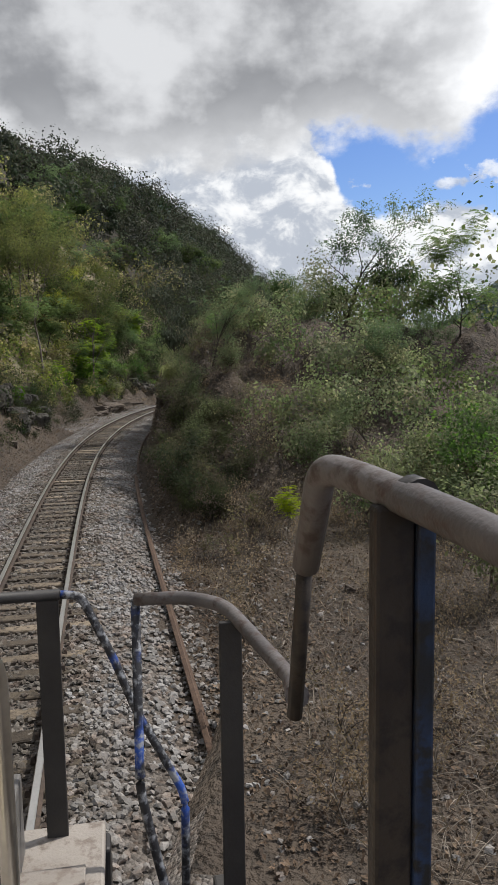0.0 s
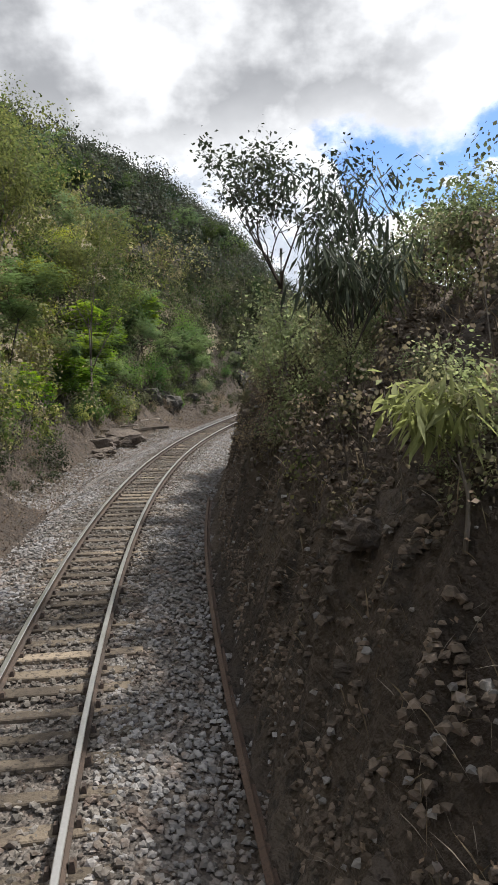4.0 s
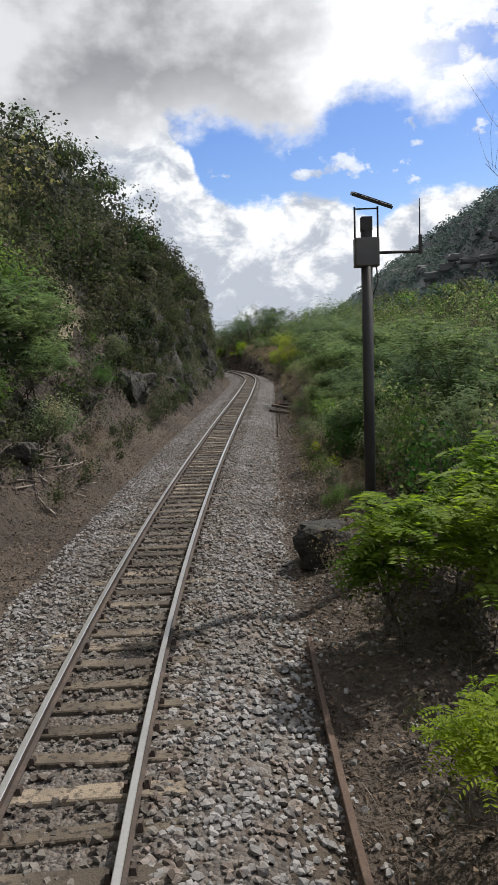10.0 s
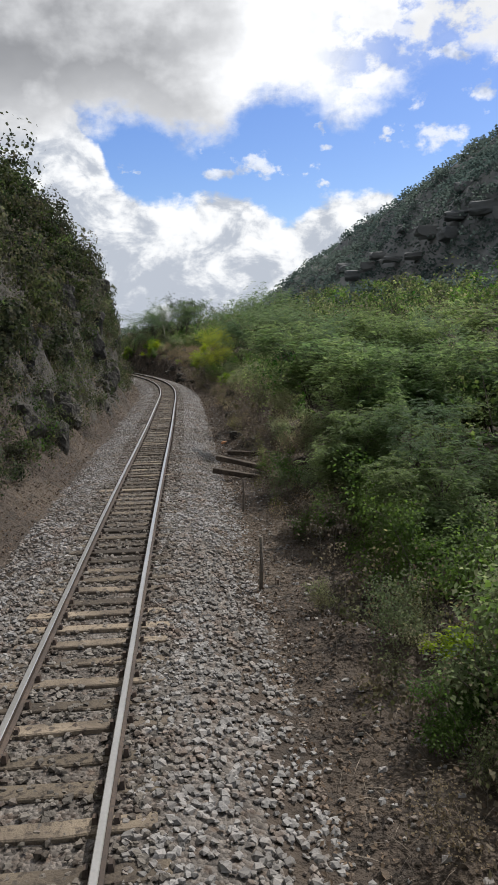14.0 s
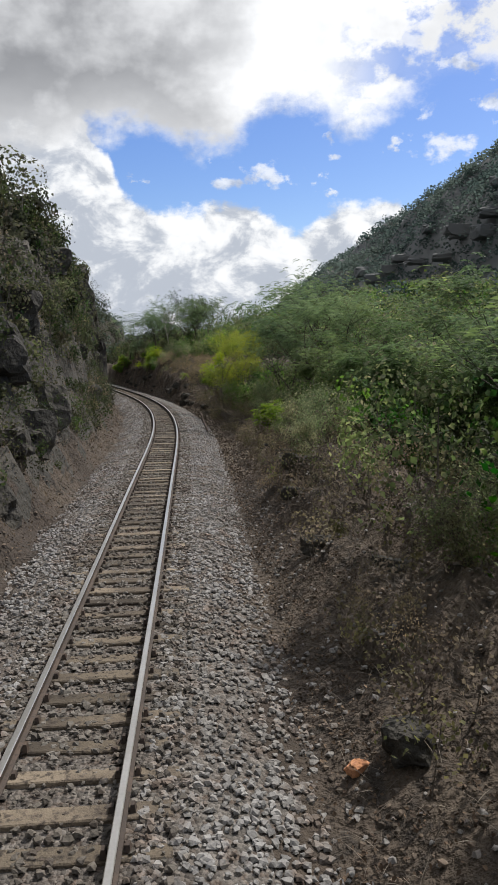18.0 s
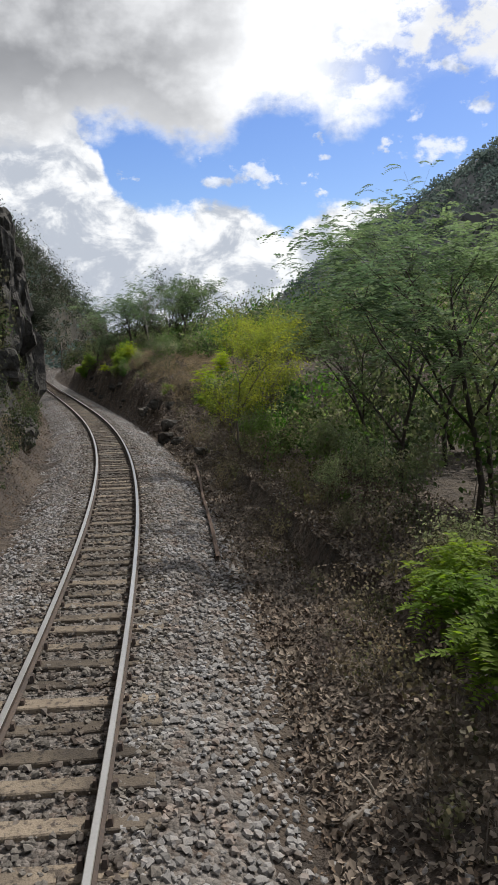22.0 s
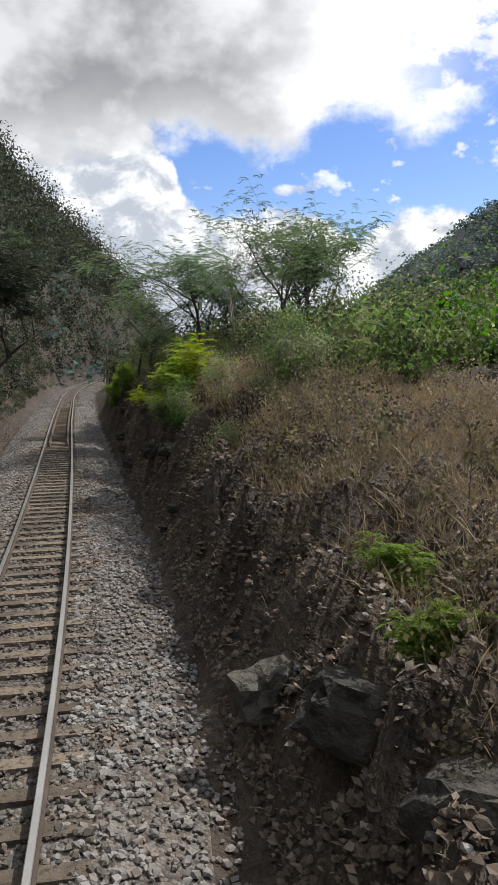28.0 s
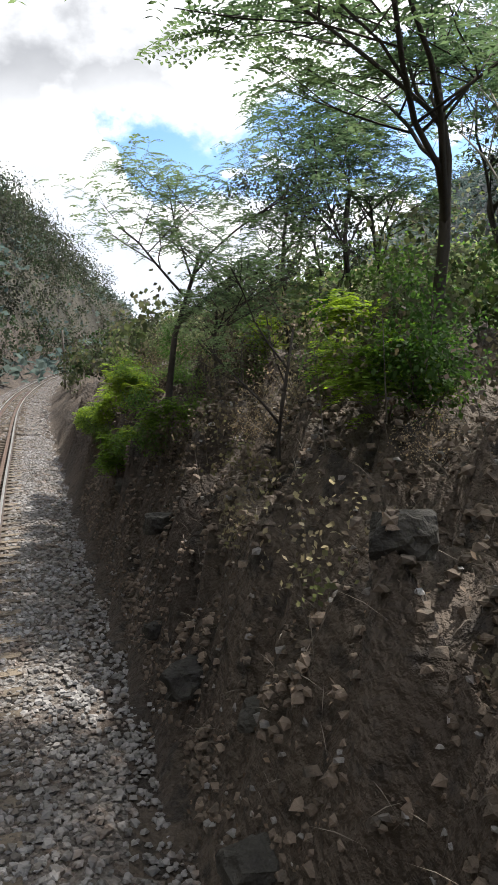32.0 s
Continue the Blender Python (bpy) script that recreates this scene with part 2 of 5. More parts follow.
M_BALLAST = material("ballast_stone", [(0.193, 0.181, 0.169), (0.254, 0.246, 0.239), (0.169, 0.135, 0.112)], (0.5, 3.0), island=0.6, bump=0.4, bump_scale=60)
M_CRIB = material("dusty_crib_stone", [(0.105, 0.092, 0.077), (0.161, 0.147, 0.130), (0.081, 0.062, 0.050)], (0.5, 3.0), island=0.8, bump=0.4, bump_scale=60)
# leaf colour greyed and tinted blue: distance haze mixed in
M_FARWOOD = material("hazed_far_wood_leaves", [(0.068, 0.094, 0.088), (0.104, 0.130, 0.116)], (0.03, 0.2), rough=0.9, bump=0.0, island=0.35, translucent=0.45, spec=0.05)
M_CLOD = material("earth_clods", [(0.104, 0.080, 0.060), (0.180, 0.139, 0.107), (0.059, 0.049, 0.039)], (0.6, 4.0), island=0.5, bump=0.5, bump_scale=50)
M_BED = material("ballast_bed", [(0.112, 0.097, 0.085), (0.155, 0.140, 0.126), (0.083, 0.063, 0.050)], (0.8, 9.0), bump=1.0, bump_scale=60, deep=0.035, grain=0.5, gravel=24.0)
M_DIRT = material("hill_soil", [(0.055, 0.042, 0.033), (0.096, 0.075, 0.057), (0.034, 0.028, 0.023)], (0.22, 3.2), bump=1.0, bump_scale=9, deep=0.16, grain=0.9)
M_WOOD = material("sleeper_wood", [(0.082, 0.066, 0.050), (0.185, 0.150, 0.110), (0.045, 0.036, 0.029)], (0.9, 14.0), bump=0.6, bump_scale=50, thing=1.1, grain=0.6)
M_RUST = material("rusty_steel", [(0.082, 0.050, 0.034), (0.109, 0.070, 0.049), (0.052, 0.033, 0.025)], (2.0, 30.0), rough=0.75, bump=0.2, bump_scale=120, spec=0.4)
M_RAILSIDE = material("dark_rail_steel", [(0.050, 0.036, 0.028), (0.078, 0.054, 0.040), (0.034, 0.026, 0.022)], (2.0, 30.0), rough=0.75, bump=0.2, bump_scale=120, spec=0.4)
M_RAILTOP = material("polished_rail_head", [(0.55, 0.53, 0.50), (0.62, 0.60, 0.57)], (1.0, 30.0), rough=0.32, metal=0.9, bump=0.0)
M_ROCK = material("dark_rock", [(0.038, 0.036, 0.031), (0.072, 0.066, 0.056), (0.025, 0.023, 0.021)], (0.5, 3.5), bump=1.0, bump_scale=6, deep=0.12, thing=0.5, grain=0.7)
M_BROWNROCK = material("brown_rock", [(0.085, 0.068, 0.055), (0.145, 0.118, 0.095), (0.055, 0.045, 0.038)], (0.7, 4.5), bump=1.0, bump_scale=8, deep=0.10, thing=0.5, grain=0.7)
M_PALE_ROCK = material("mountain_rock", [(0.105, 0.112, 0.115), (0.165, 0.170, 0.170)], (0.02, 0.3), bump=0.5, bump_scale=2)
M_BARK = material("bark", [(0.10, 0.082, 0.065), (0.16, 0.14, 0.12)], (1.5, 20.0), bump=0.7, bump_scale=45)
M_DARK_BARK = material("dark_bark", [(0.040, 0.033, 0.028), (0.075, 0.063, 0.053)], (1.5, 20.0), bump=0.7, bump_scale=45)
M_PALE_BARK = material("pale_bark", [(0.24, 0.215, 0.185), (0.32, 0.295, 0.26)], (1.5, 20.0), bump=0.5, bump_scale=45)
LEAF = dict(scales=(0.33, 1.3), rough=0.65, bump=0.0, island=0.55, translucent=0.54, spec=0.2, grain=0.5, crowns=True)
M_FOREST = material("forest_leaves", [(0.088, 0.110, 0.042), (0.205, 0.205, 0.082), (0.265, 0.225, 0.135)], balance=(0.40, 0.60), **LEAF)
M_DEEP = material("thicket_leaves", [(0.051, 0.083, 0.034), (0.120, 0.162, 0.058), (0.157, 0.157, 0.086)], balance=(0.42, 0.60), **LEAF)
# dark leaves, lowered further to hold canopy shade on the left bank
M_DARK = material("dark_shaded_scrub_leaves", [(0.032, 0.044, 0.022), (0.060, 0.071, 0.033), (0.079, 0.071, 0.048)], balance=(0.42, 0.60), **LEAF)
M_FEATHER = material("dark_feathered_leaves", [(0.088, 0.132, 0.072), (0.145, 0.195, 0.096)], thing=0.4, **{**LEAF, "translucent": 0.45})
M_BRUSH = material("dry_brush", [(0.099, 0.082, 0.059), (0.162, 0.139, 0.099), (0.077, 0.085, 0.042)], balance=(0.42, 0.60), **LEAF)
M_GREEN = material("green_leaves", [(0.061, 0.116, 0.032), (0.106, 0.162, 0.046)], thing=0.4, **LEAF)
M_BRIGHT = material("bright_yellow_green_leaves", [(0.19, 0.28, 0.028), (0.28, 0.34, 0.032)], thing=0.3, **LEAF)
M_LUSH = material("fresh_green_leaves", [(0.115, 0.190, 0.034), (0.185, 0.250, 0.045)], thing=0.3, **LEAF)
M_YELLOW = material("yellowing_leaves", [(0.19, 0.225, 0.045), (0.30, 0.315, 0.062), (0.12, 0.165, 0.04)], thing=0.3, **LEAF)
M_DULL = material("dull_green_leaves", [(0.119, 0.155, 0.081), (0.177, 0.206, 0.107), (0.229, 0.216, 0.135)], thing=0.5, **LEAF)
M_THICKET = material("thicket_tree_leaves", [(0.092, 0.140, 0.062), (0.150, 0.195, 0.085)], thing=0.5, **LEAF)
M_HILLTREE = material("hill_tree_leaves", [(0.048, 0.078, 0.028), (0.080, 0.105, 0.040)], thing=0.6, **LEAF)
M_TALLTREE = material("olive_tree_leaves", [(0.085, 0.105, 0.042), (0.150, 0.160, 0.062)], thing=0.4, **LEAF)
M_PALELEAF = material("pale_long_leaves", [(0.17, 0.20, 0.09), (0.24, 0.26, 0.12)], thing=0.3, **LEAF)
# near-black leaves: the look against bright sky is put into the colour
M_DARKLEAF = material("backlit_dark_leaves", [(0.034, 0.046, 0.030), (0.056, 0.068, 0.042)], thing=0.3, **{**LEAF, "translucent": 0.15})
# leaf colour lowered to hold the shadow over the far slope
M_FARHILL = material("shaded_hillside_leaves", [(0.032, 0.043, 0.027), (0.050, 0.060, 0.036), (0.062, 0.058, 0.040)], balance=(0.42, 0.60), **{**LEAF, "translucent": 0.3})
M_DRY = material("dry_brown_leaves", [(0.195, 0.150, 0.098), (0.273, 0.221, 0.150), (0.130, 0.111, 0.072)], thing=0.4, **LEAF)
M_STRAW = material("straw_grass", [(0.226, 0.174, 0.105), (0.311, 0.250, 0.167), (0.143, 0.114, 0.066)], (0.3, 2.0), rough=0.8, bump=0, island=0.7, translucent=0.25)
# darker copy of the straw, with the bushes' shade in its colour
M_DULLGRASS = material("shaded_dry_grass", [(0.150, 0.118, 0.078), (0.215, 0.172, 0.118), (0.100, 0.090, 0.055)], (0.3, 2.0), rough=0.8, bump=0, island=0.7, translucent=0.25)
M_LITTER = material("leaf_litter", [(0.098, 0.066, 0.043), (0.140, 0.102, 0.070), (0.060, 0.041, 0.029)], (0.4, 4.0), rough=0.8, bump=0, island=0.9)
# lighter copy of the litter: sunlight on the bend is in its colour
M_PALELITTER = material("sunlit_pale_litter", [(0.148, 0.116, 0.088), (0.208, 0.172, 0.136), (0.076, 0.054, 0.040)], (0.4, 4.0), rough=0.8, bump=0, island=0.9)
M_BLEACHED = material("bleached_branch", [(0.21, 0.175, 0.145), (0.30, 0.265, 0.225), (0.13, 0.105, 0.085)], (1.5, 20.0), bump=0.3, bump_scale=60, thing=0.5)
M_TWIG = material("dead_twigs", [(0.128, 0.106, 0.085), (0.196, 0.170, 0.140)], (0.6, 8.0), bump=0, island=0.7)
M_TERRACOTTA = material("orange_terracotta", [(0.42, 0.19, 0.09), (0.50, 0.25, 0.13), (0.30, 0.14, 0.08)], (6.0, 30.0), bump=0.4, bump_scale=60)
M_STEEL = material("dark_painted_steel", [(0.030, 0.028, 0.028), (0.045, 0.042, 0.04)], (2.0, 30.0), rough=0.5, bump=0.1, bump_scale=90)
# worn grey paint, lowered to hold the shadow on the railings
M_WEATHERED = material("weathered_shaded_grey_paint", [(0.098, 0.089, 0.089), (0.145, 0.132, 0.129), (0.072, 0.053, 0.047)], (3.0, 25.0), rough=0.5, bump=0.15, bump_scale=90)
M_BLUE = material("chipped_blue_paint", [(0.028, 0.028, 0.032), (0.03, 0.085, 0.36), (0.26, 0.27, 0.29)], (4.0, 30.0), rough=0.5, bump=0.2, bump_scale=90, balance=(0.5, 0.62))
M_BROWNSTEEL = material("dark_brown_steel", [(0.028, 0.022, 0.019), (0.044, 0.035, 0.028), (0.019, 0.016, 0.015)], (3.0, 30.0), rough=0.55, bump=0.15, bump_scale=90)
M_DARKBLUE = material("dark_flaked_blue", [(0.02, 0.022, 0.026), (0.025, 0.045, 0.10), (0.02, 0.02, 0.02)], (6.0, 30.0), rough=0.5, bump=0.15, bump_scale=90)
M_CHROME = material("worn_bare_metal", [(0.62, 0.60, 0.55), (0.70, 0.68, 0.63)], (3.0, 40.0), rough=0.28, metal=0.95, bump=0.06, bump_scale=120)
M_DECK = material("worn_grey_deck_plate", [(0.26, 0.235, 0.21), (0.33, 0.30, 0.27), (0.18, 0.15, 0.13)], (2.0, 18.0), rough=0.6, bump=0.2, bump_scale=80)
M_CREAM = material("cream_paint", [(0.62, 0.55, 0.42), (0.68, 0.61, 0.47)], (0.9, 14.0), rough=0.4, bump=0.05, bump_scale=60, grain=0.15)
M_ORANGE = material("orange_paint", [(0.75, 0.22, 0.03), (0.80, 0.26, 0.04)], (0.9, 14.0), rough=0.4, bump=0.05, bump_scale=60, grain=0.15)
M_GREYPAINT = material("dark_grey_paint", [(0.10, 0.095, 0.095), (0.13, 0.125, 0.12)], (0.9, 14.0), rough=0.4, bump=0.05, bump_scale=60, grain=0.15)
M_PANEL = material("solar_glass", [(0.012, 0.014, 0.03), (0.018, 0.02, 0.04)], (4.0, 30.0), rough=0.15, bump=0, spec=0.6)


# ---- the line of the track: heading from a curvature every 12 m ----
KNOTS = [0.991, 0.054, -0.317, -0.793, -0.936, -1.082, -0.280, -0.045, -0.076, 0.110, -0.059, 0.594, 0.713, 0.583, 0.088, 0.061, -0.138, 0.064, -0.274, -0.284, -0.205, -0.246, -0.257, -0.248, -0.226, -0.196, -0.164, -0.131, -0.101, -0.072, -0.047, -0.024, -0.004, 0.015, 0.033, 0.051]
HEADING = 0.28452
_sg = np.arange(-90.0, 420.1, 0.5)
_k = np.interp(_sg, -6 + 12 * np.arange(len(KNOTS)), KNOTS) / 100.0
_k[_sg < -6] = 0
_th = np.concatenate([[0], np.cumsum((_k[1:] + _k[:-1]) / 4)])
_th += HEADING - np.interp(0, _sg, _th)
_tm = (_th[1:] + _th[:-1]) / 2
_tx = np.concatenate([[0], np.cumsum(-np.sin(_tm) * 0.5)])
_ty = np.concatenate([[0], np.cumsum(np.cos(_tm) * 0.5)])
_tx -= np.interp(0, _sg, _tx)
_ty -= np.interp(0, _sg, _ty)


def on_line(s, u=0.0):
    """World x, y and heading of the place s metres along the track and u metres to its right."""
    x, y, h = np.interp(s, _sg, _tx), np.interp(s, _sg, _ty), np.interp(s, _sg, _th)
    return x + u * np.cos(h), y + u * np.sin(h), h


def along(x, y):
    """s and u of world places."""
    s = np.interp(y, _ty, _sg)
    for _ in range(6):
        px, py, h = on_line(s)
        s = np.clip(s + 0.8 * ((x - px) * -np.sin(h) + (y - py) * np.cos(h)), _sg[0], _sg[-1])
    px, py, h = on_line(s)
    return s, (x - px) * np.cos(h) + (y - py) * np.sin(h)


def wave(x, y, size, seed=0):
    """Soft bumps, about -1 to 1."""
    r = np.random.RandomState(100 + seed)
    out = 0
    for i in range(7):
        a, f, q = r.rand() * 6.28, (0.6 + 0.9 * r.rand()) * 6.28 / size, r.rand() * 6.28
        out = out + np.sin((x * math.cos(a) + y * math.sin(a)) * f + q + 1.3 * np.sin((y * math.cos(a) - x * math.sin(a)) * f * 0.7 + q))
    return out / 3.2


# profiles: stations along the track, and the ground's height there at each distance from it
RS = np.array([-40, 0, 13, 20, 27, 36, 45, 51, 58, 72, 90, 104, 118, 128, 138, 145, 153, 165, 185, 215, 260])
R_U = (2.2, 3.1, 4.5, 8.0, 25.0, 60.0, 150.0)
R_Z = {2.2: [-.5] * 21,
       3.1: [-.6, -.6, -.6, .7, 2.1, 2.3, 1.9, .5, -.3, -.3, -.4, .1, .0, -.6, -.4, .2, 1.1, 1.7, 1.6, .0, .0],
       4.5: [-.8, -.8, -.7, 1.5, 3.8, 3.9, 2.8, .9, -.1, -.3, -.6, .9, .3, -.9, -.5, .6, 1.8, 2.5, 2.5, 1.0, 1.0],
       8.0: [-1, -1, -.9, 1.7, 4.7, 4.9, 3.0, .9, -.4, -.8, -1.5, .6, -.8, -2, -1.2, .4, 1.9, 2.8, 3.2, 2.0, 2.0],
       25.0: [-3, -3, -2.5, .0, 3.4, 3.2, 2, -.5, -2, -3, -4, -3, -2, 0, 2.5, 4, 3, 3, 4, 4, 4],
       60.0: [-5, -5, -5, -4, -3, -3, -3, -4, -5, -6, -6, -5, -2, 4, 9, 10, 6, 4, 6, 9, 12],
       150.0: [-6, -6, -6, -6, -6, -6, -6, -6, -6, -6, -6, -6, -4, -3, 0, 2, 3, 5, 10, 18, 26]}
LS = np.array([-40, 0, 18, 32, 44, 58, 68, 82, 98, 112, 130, 144, 152, 160, 175, 195, 225, 260])
L_U = (2.3, 3.4, 5.0, 8.0, 14.0, 25.0, 45.0, 80.0, 150.0)
L_Z = {2.3: [-.4] * 18,
       3.4: [.3, .3, .4, .5, -.2, -.3, -.2, .1, .5, 1.0, .7, .3, .9, .4, .1, .1, .2, .2],
       5.0: [3, 3, 3.2, 3.0, .9, .6, 1.0, 2.3, 4.0, 6.0, 7.6, 6.3, 5.2, 3.5, 2.5, 3.4, 4.5, 5.0],
       8.0: [6, 6, 6, 5.5, 3.6, 3.1, 3.8, 5.6, 7.8, 10.1, 9.3, 7.4, 6.8, 6.3, 6.3, 8.9, 12, 14],
       14.0: [10.5, 10.5, 10.5, 10.5, 9.5, 9.6, 10.1, 11.3, 12.9, 15.4, 13.8, 11.9, 11.7, 10.8, 10.9, 13.7, 18, 22],
       25.0: [17.5, 17.5, 17.5, 17.5, 16.9, 16.7, 16.9, 17.3, 18, 19.4, 20.6, 21, 20.7, 20.3, 21.1, 25.3, 29.6, 34],
       45.0: [29, 29, 29, 28.9, 28.9, 29.7, 30.4, 32.7, 34.4, 33.9, 33.5, 33.7, 34.4, 35.7, 36.8, 41.6, 48, 56],
       80.0: [44, 44, 44, 44, 45, 46, 48.9, 52.9, 56.7, 58.3, 58.6, 57.8, 57.9, 57.5, 57.6, 59.8, 64.6, 72],
       150.0: [58, 58, 58, 60, 63, 66, 68, 70, 72, 74, 76, 78, 80, 82, 84.5, 89, 92.6, 98]}


def profile(s, u, stations, dists, table):
    d = np.abs(u)
    cols = [np.interp(s, stations, table[k]) for k in dists]
    z = cols[0].copy()
    for i in range(len(dists) - 1):
        w = np.clip((d - dists[i]) / (dists[i + 1] - dists[i]), 0, 1)
        z = np.where(d > dists[i], cols[i] + (cols[i + 1] - cols[i]) * w, z)
    return z


CREST_A = (-180, -90, -30, 0, 8, 10.5, 12.7, 16.4, 18.9, 20.3, 24, 29, 34, 45, 60, 90, 180)
CREST_Z = (30, 45, 40, 9, 13, 27, 43, 62, 65, 68, 82, 96, 108, 104, 80, 45, 30)
CREST_D = (620, 560, 520, 500, 495, 492, 488, 470, 405, 388, 372, 362, 356, 352, 360, 400, 520)


def ridge(x, y):
    """The mountain across the valley, and the hills that close the far end."""
    a, d = np.degrees(np.arctan2(x, y)), np.hypot(x, y)
    crest = np.interp(a, CREST_A, CREST_Z) + 3.2 * wave(x, y, 60, 5) + 1.8 * wave(x, y, 21, 6)
    off = d - np.interp(a, CREST_A, CREST_D)
    # a step in the slope, half way up: the rock band
    fall = np.exp(-(off / np.where(off < 0, 118.0, 160.0)) ** 2)
    step = np.clip((fall - 0.47) / 0.05, 0, 1) * 0.07 - 0.07 * np.clip((fall - 0.52) / 0.4, 0, 1)
    return crest * (fall + np.where(off < 0, step, 0))


def ground_z(x, y, rough=True):
    x, y = np.asarray(x, float), np.asarray(y, float)
    s, u = along(x, y)
    z = np.where(u > 0, profile(s, u, RS, R_U, R_Z), profile(s, u, LS, L_U, L_Z))
    d = np.abs(u)
    # formation: crown of the ballast, shoulder, side
    bed = np.interp(d, [0, 0.45, 0.7, 1.05, 1.45, 2.3], [-0.195, -0.195, -0.17, -0.165, -0.205, -0.5])
    z = np.where(d < 2.2, bed, z)
    if rough:
        amp = np.clip((d - 2.4) / 2.5, 0, 1)
        z = z + amp * (0.22 * wave(x, y, 2.3, 1) + 0.10 * wave(x, y, 0.9, 2)) + np.clip((d - 4) / 20, 0, 1) * (1.0 * wave(x, y, 13, 3) + 0.5 * wave(x, y, 5, 4))
        face = np.clip((d - 2.25) / 0.5, 0, 1) * np.clip((6.5 - d) / 2.5, 0, 1) * np.clip((z + 0.3) / 1.2, 0, 1)
        z = z + face * (0.30 * wave(x, y, 1.1, 11) + 0.22 * wave(x, y, 0.55, 12) + 0.35 * wave(x, y, 3.7, 13))
        cliff = np.exp(-((d - 4.6) / 1.8) ** 2) * (u < 0) * np.interp(s, [90, 104, 150, 158], [0, 1, 1, 0])
        z = z + cliff * (0.55 * wave(x, y, 1.7, 8) + 0.5 * np.round(2 * wave(x, y, 3.1, 9)) / 2)
    r = np.hypot(x, y - 90)
    far = np.where(x > 0, np.clip((r - 170) / 130, 0, 1), np.clip((r - 260) / 200, 0, 1))
    hills = np.maximum(ridge(x, y), -8 + 0 * x)
    return np.where(x > 0, np.maximum(z * (1 - far) - 8 * far, hills * np.clip((r - 120) / 60, 0, 1)), z * (1 - far) + hills * np.clip((r - 230) / 200, 0, 1))


def mesh_from(name, verts, faces, mats, smooth_faces=False, indices=None):
    """A mesh from arrays; faces all have the same number of corners."""
    verts, faces = np.asarray(verts, np.float32), np.asarray(faces, np.int32)
    me = bpy.data.meshes.new(name)
    n, k = faces.shape
    me.vertices.add(len(verts))
    me.vertices.foreach_set("co", verts.ravel())
    me.loops.add(n * k)
    me.loops.foreach_set("vertex_index", faces.ravel())
    me.polygons.add(n)
    me.polygons.foreach_set("loop_start", np.arange(0, n * k, k, dtype=np.int32))
    if indices is not None:
        me.polygons.foreach_set("material_index", np.asarray(indices, np.int32))
    me.polygons.foreach_set("use_smooth", np.full(n, smooth_faces))
    for m in (mats if isinstance(mats, (list, tuple)) else [mats]):
        me.materials.append(m)
    me.update(calc_edges=True)
    me.validate()
    return me


def part(name, bm, mat, parent=None, label="", at=None):
    """One mesh object out of a bmesh or a mesh, under a thing or a part."""
    if isinstance(bm, bmesh.types.BMesh):
        me = bpy.data.meshes.new(name)
        bm.to_mesh(me)
        bm.free()
        for m in (mat if isinstance(mat, (list, tuple)) else [mat]):
            me.materials.append(m)
    else:
        me = bm
    ob = new(name, me)
    if parent is not None:
        ob.parent = parent
    if at is not None:
        ob.matrix_basis = at
    if label:
        ob["label"] = label
    return ob


def build_ground():
    gx = np.concatenate([-np.geomspace(1500, 26, 60), np.arange(-25, -19, 0.4), np.arange(-19, 8, 0.25), np.arange(8, 20.01, 0.4), np.geomspace(21, 60, 24), np.arange(63, 330, 4.0), np.geomspace(335, 1500, 16)])
    gy = np.concatenate([-np.geomspace(1500, 14, 34), np.arange(-13, 195, 0.38), np.arange(195, 330, 1.4), np.arange(332, 560, 4.0), np.geomspace(566, 1800, 22)])
    X, Y = np.meshgrid(gx, gy)
    Z = ground_z(X.ravel(), Y.ravel())
    n, m = len(gx), len(gy)
    i = (np.arange(m - 1)[:, None] * n + np.arange(n - 1)[None]).ravel()
    faces = np.stack([i, i + 1, i + n + 1, i + n], 1)
    V = np.stack([X.ravel(), Y.ravel(), Z], 1)
    c = V[faces].mean(1)
    s, u = along(c[:, 0], c[:, 1])
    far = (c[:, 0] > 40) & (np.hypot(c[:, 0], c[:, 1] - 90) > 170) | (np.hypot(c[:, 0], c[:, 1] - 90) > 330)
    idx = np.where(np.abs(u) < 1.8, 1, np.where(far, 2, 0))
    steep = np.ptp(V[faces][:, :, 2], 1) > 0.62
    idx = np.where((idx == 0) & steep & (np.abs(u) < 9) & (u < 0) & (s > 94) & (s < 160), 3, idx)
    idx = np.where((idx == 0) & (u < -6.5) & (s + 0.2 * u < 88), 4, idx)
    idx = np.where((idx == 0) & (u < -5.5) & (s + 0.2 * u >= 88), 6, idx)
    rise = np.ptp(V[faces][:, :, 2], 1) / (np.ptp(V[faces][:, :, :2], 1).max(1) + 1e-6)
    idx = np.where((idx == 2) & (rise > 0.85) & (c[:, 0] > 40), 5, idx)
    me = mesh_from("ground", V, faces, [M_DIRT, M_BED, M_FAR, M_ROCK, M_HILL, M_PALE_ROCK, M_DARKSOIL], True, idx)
    return tagged(new("ground", me), "brown soil ground with a rail cutting, hillside and valley", "ground", kind="structure")


# soil of the slope past the bend, its shade put into the colour
M_DARKSOIL = material("shaded_hill_soil", [(0.040, 0.036, 0.026), (0.070, 0.060, 0.042), (0.028, 0.030, 0.020)], (0.22, 3.2), bump=1.0, bump_scale=9, deep=0.16, grain=0.9)
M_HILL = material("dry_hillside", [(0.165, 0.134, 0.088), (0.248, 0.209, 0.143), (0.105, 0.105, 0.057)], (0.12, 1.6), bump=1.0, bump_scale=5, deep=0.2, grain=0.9)
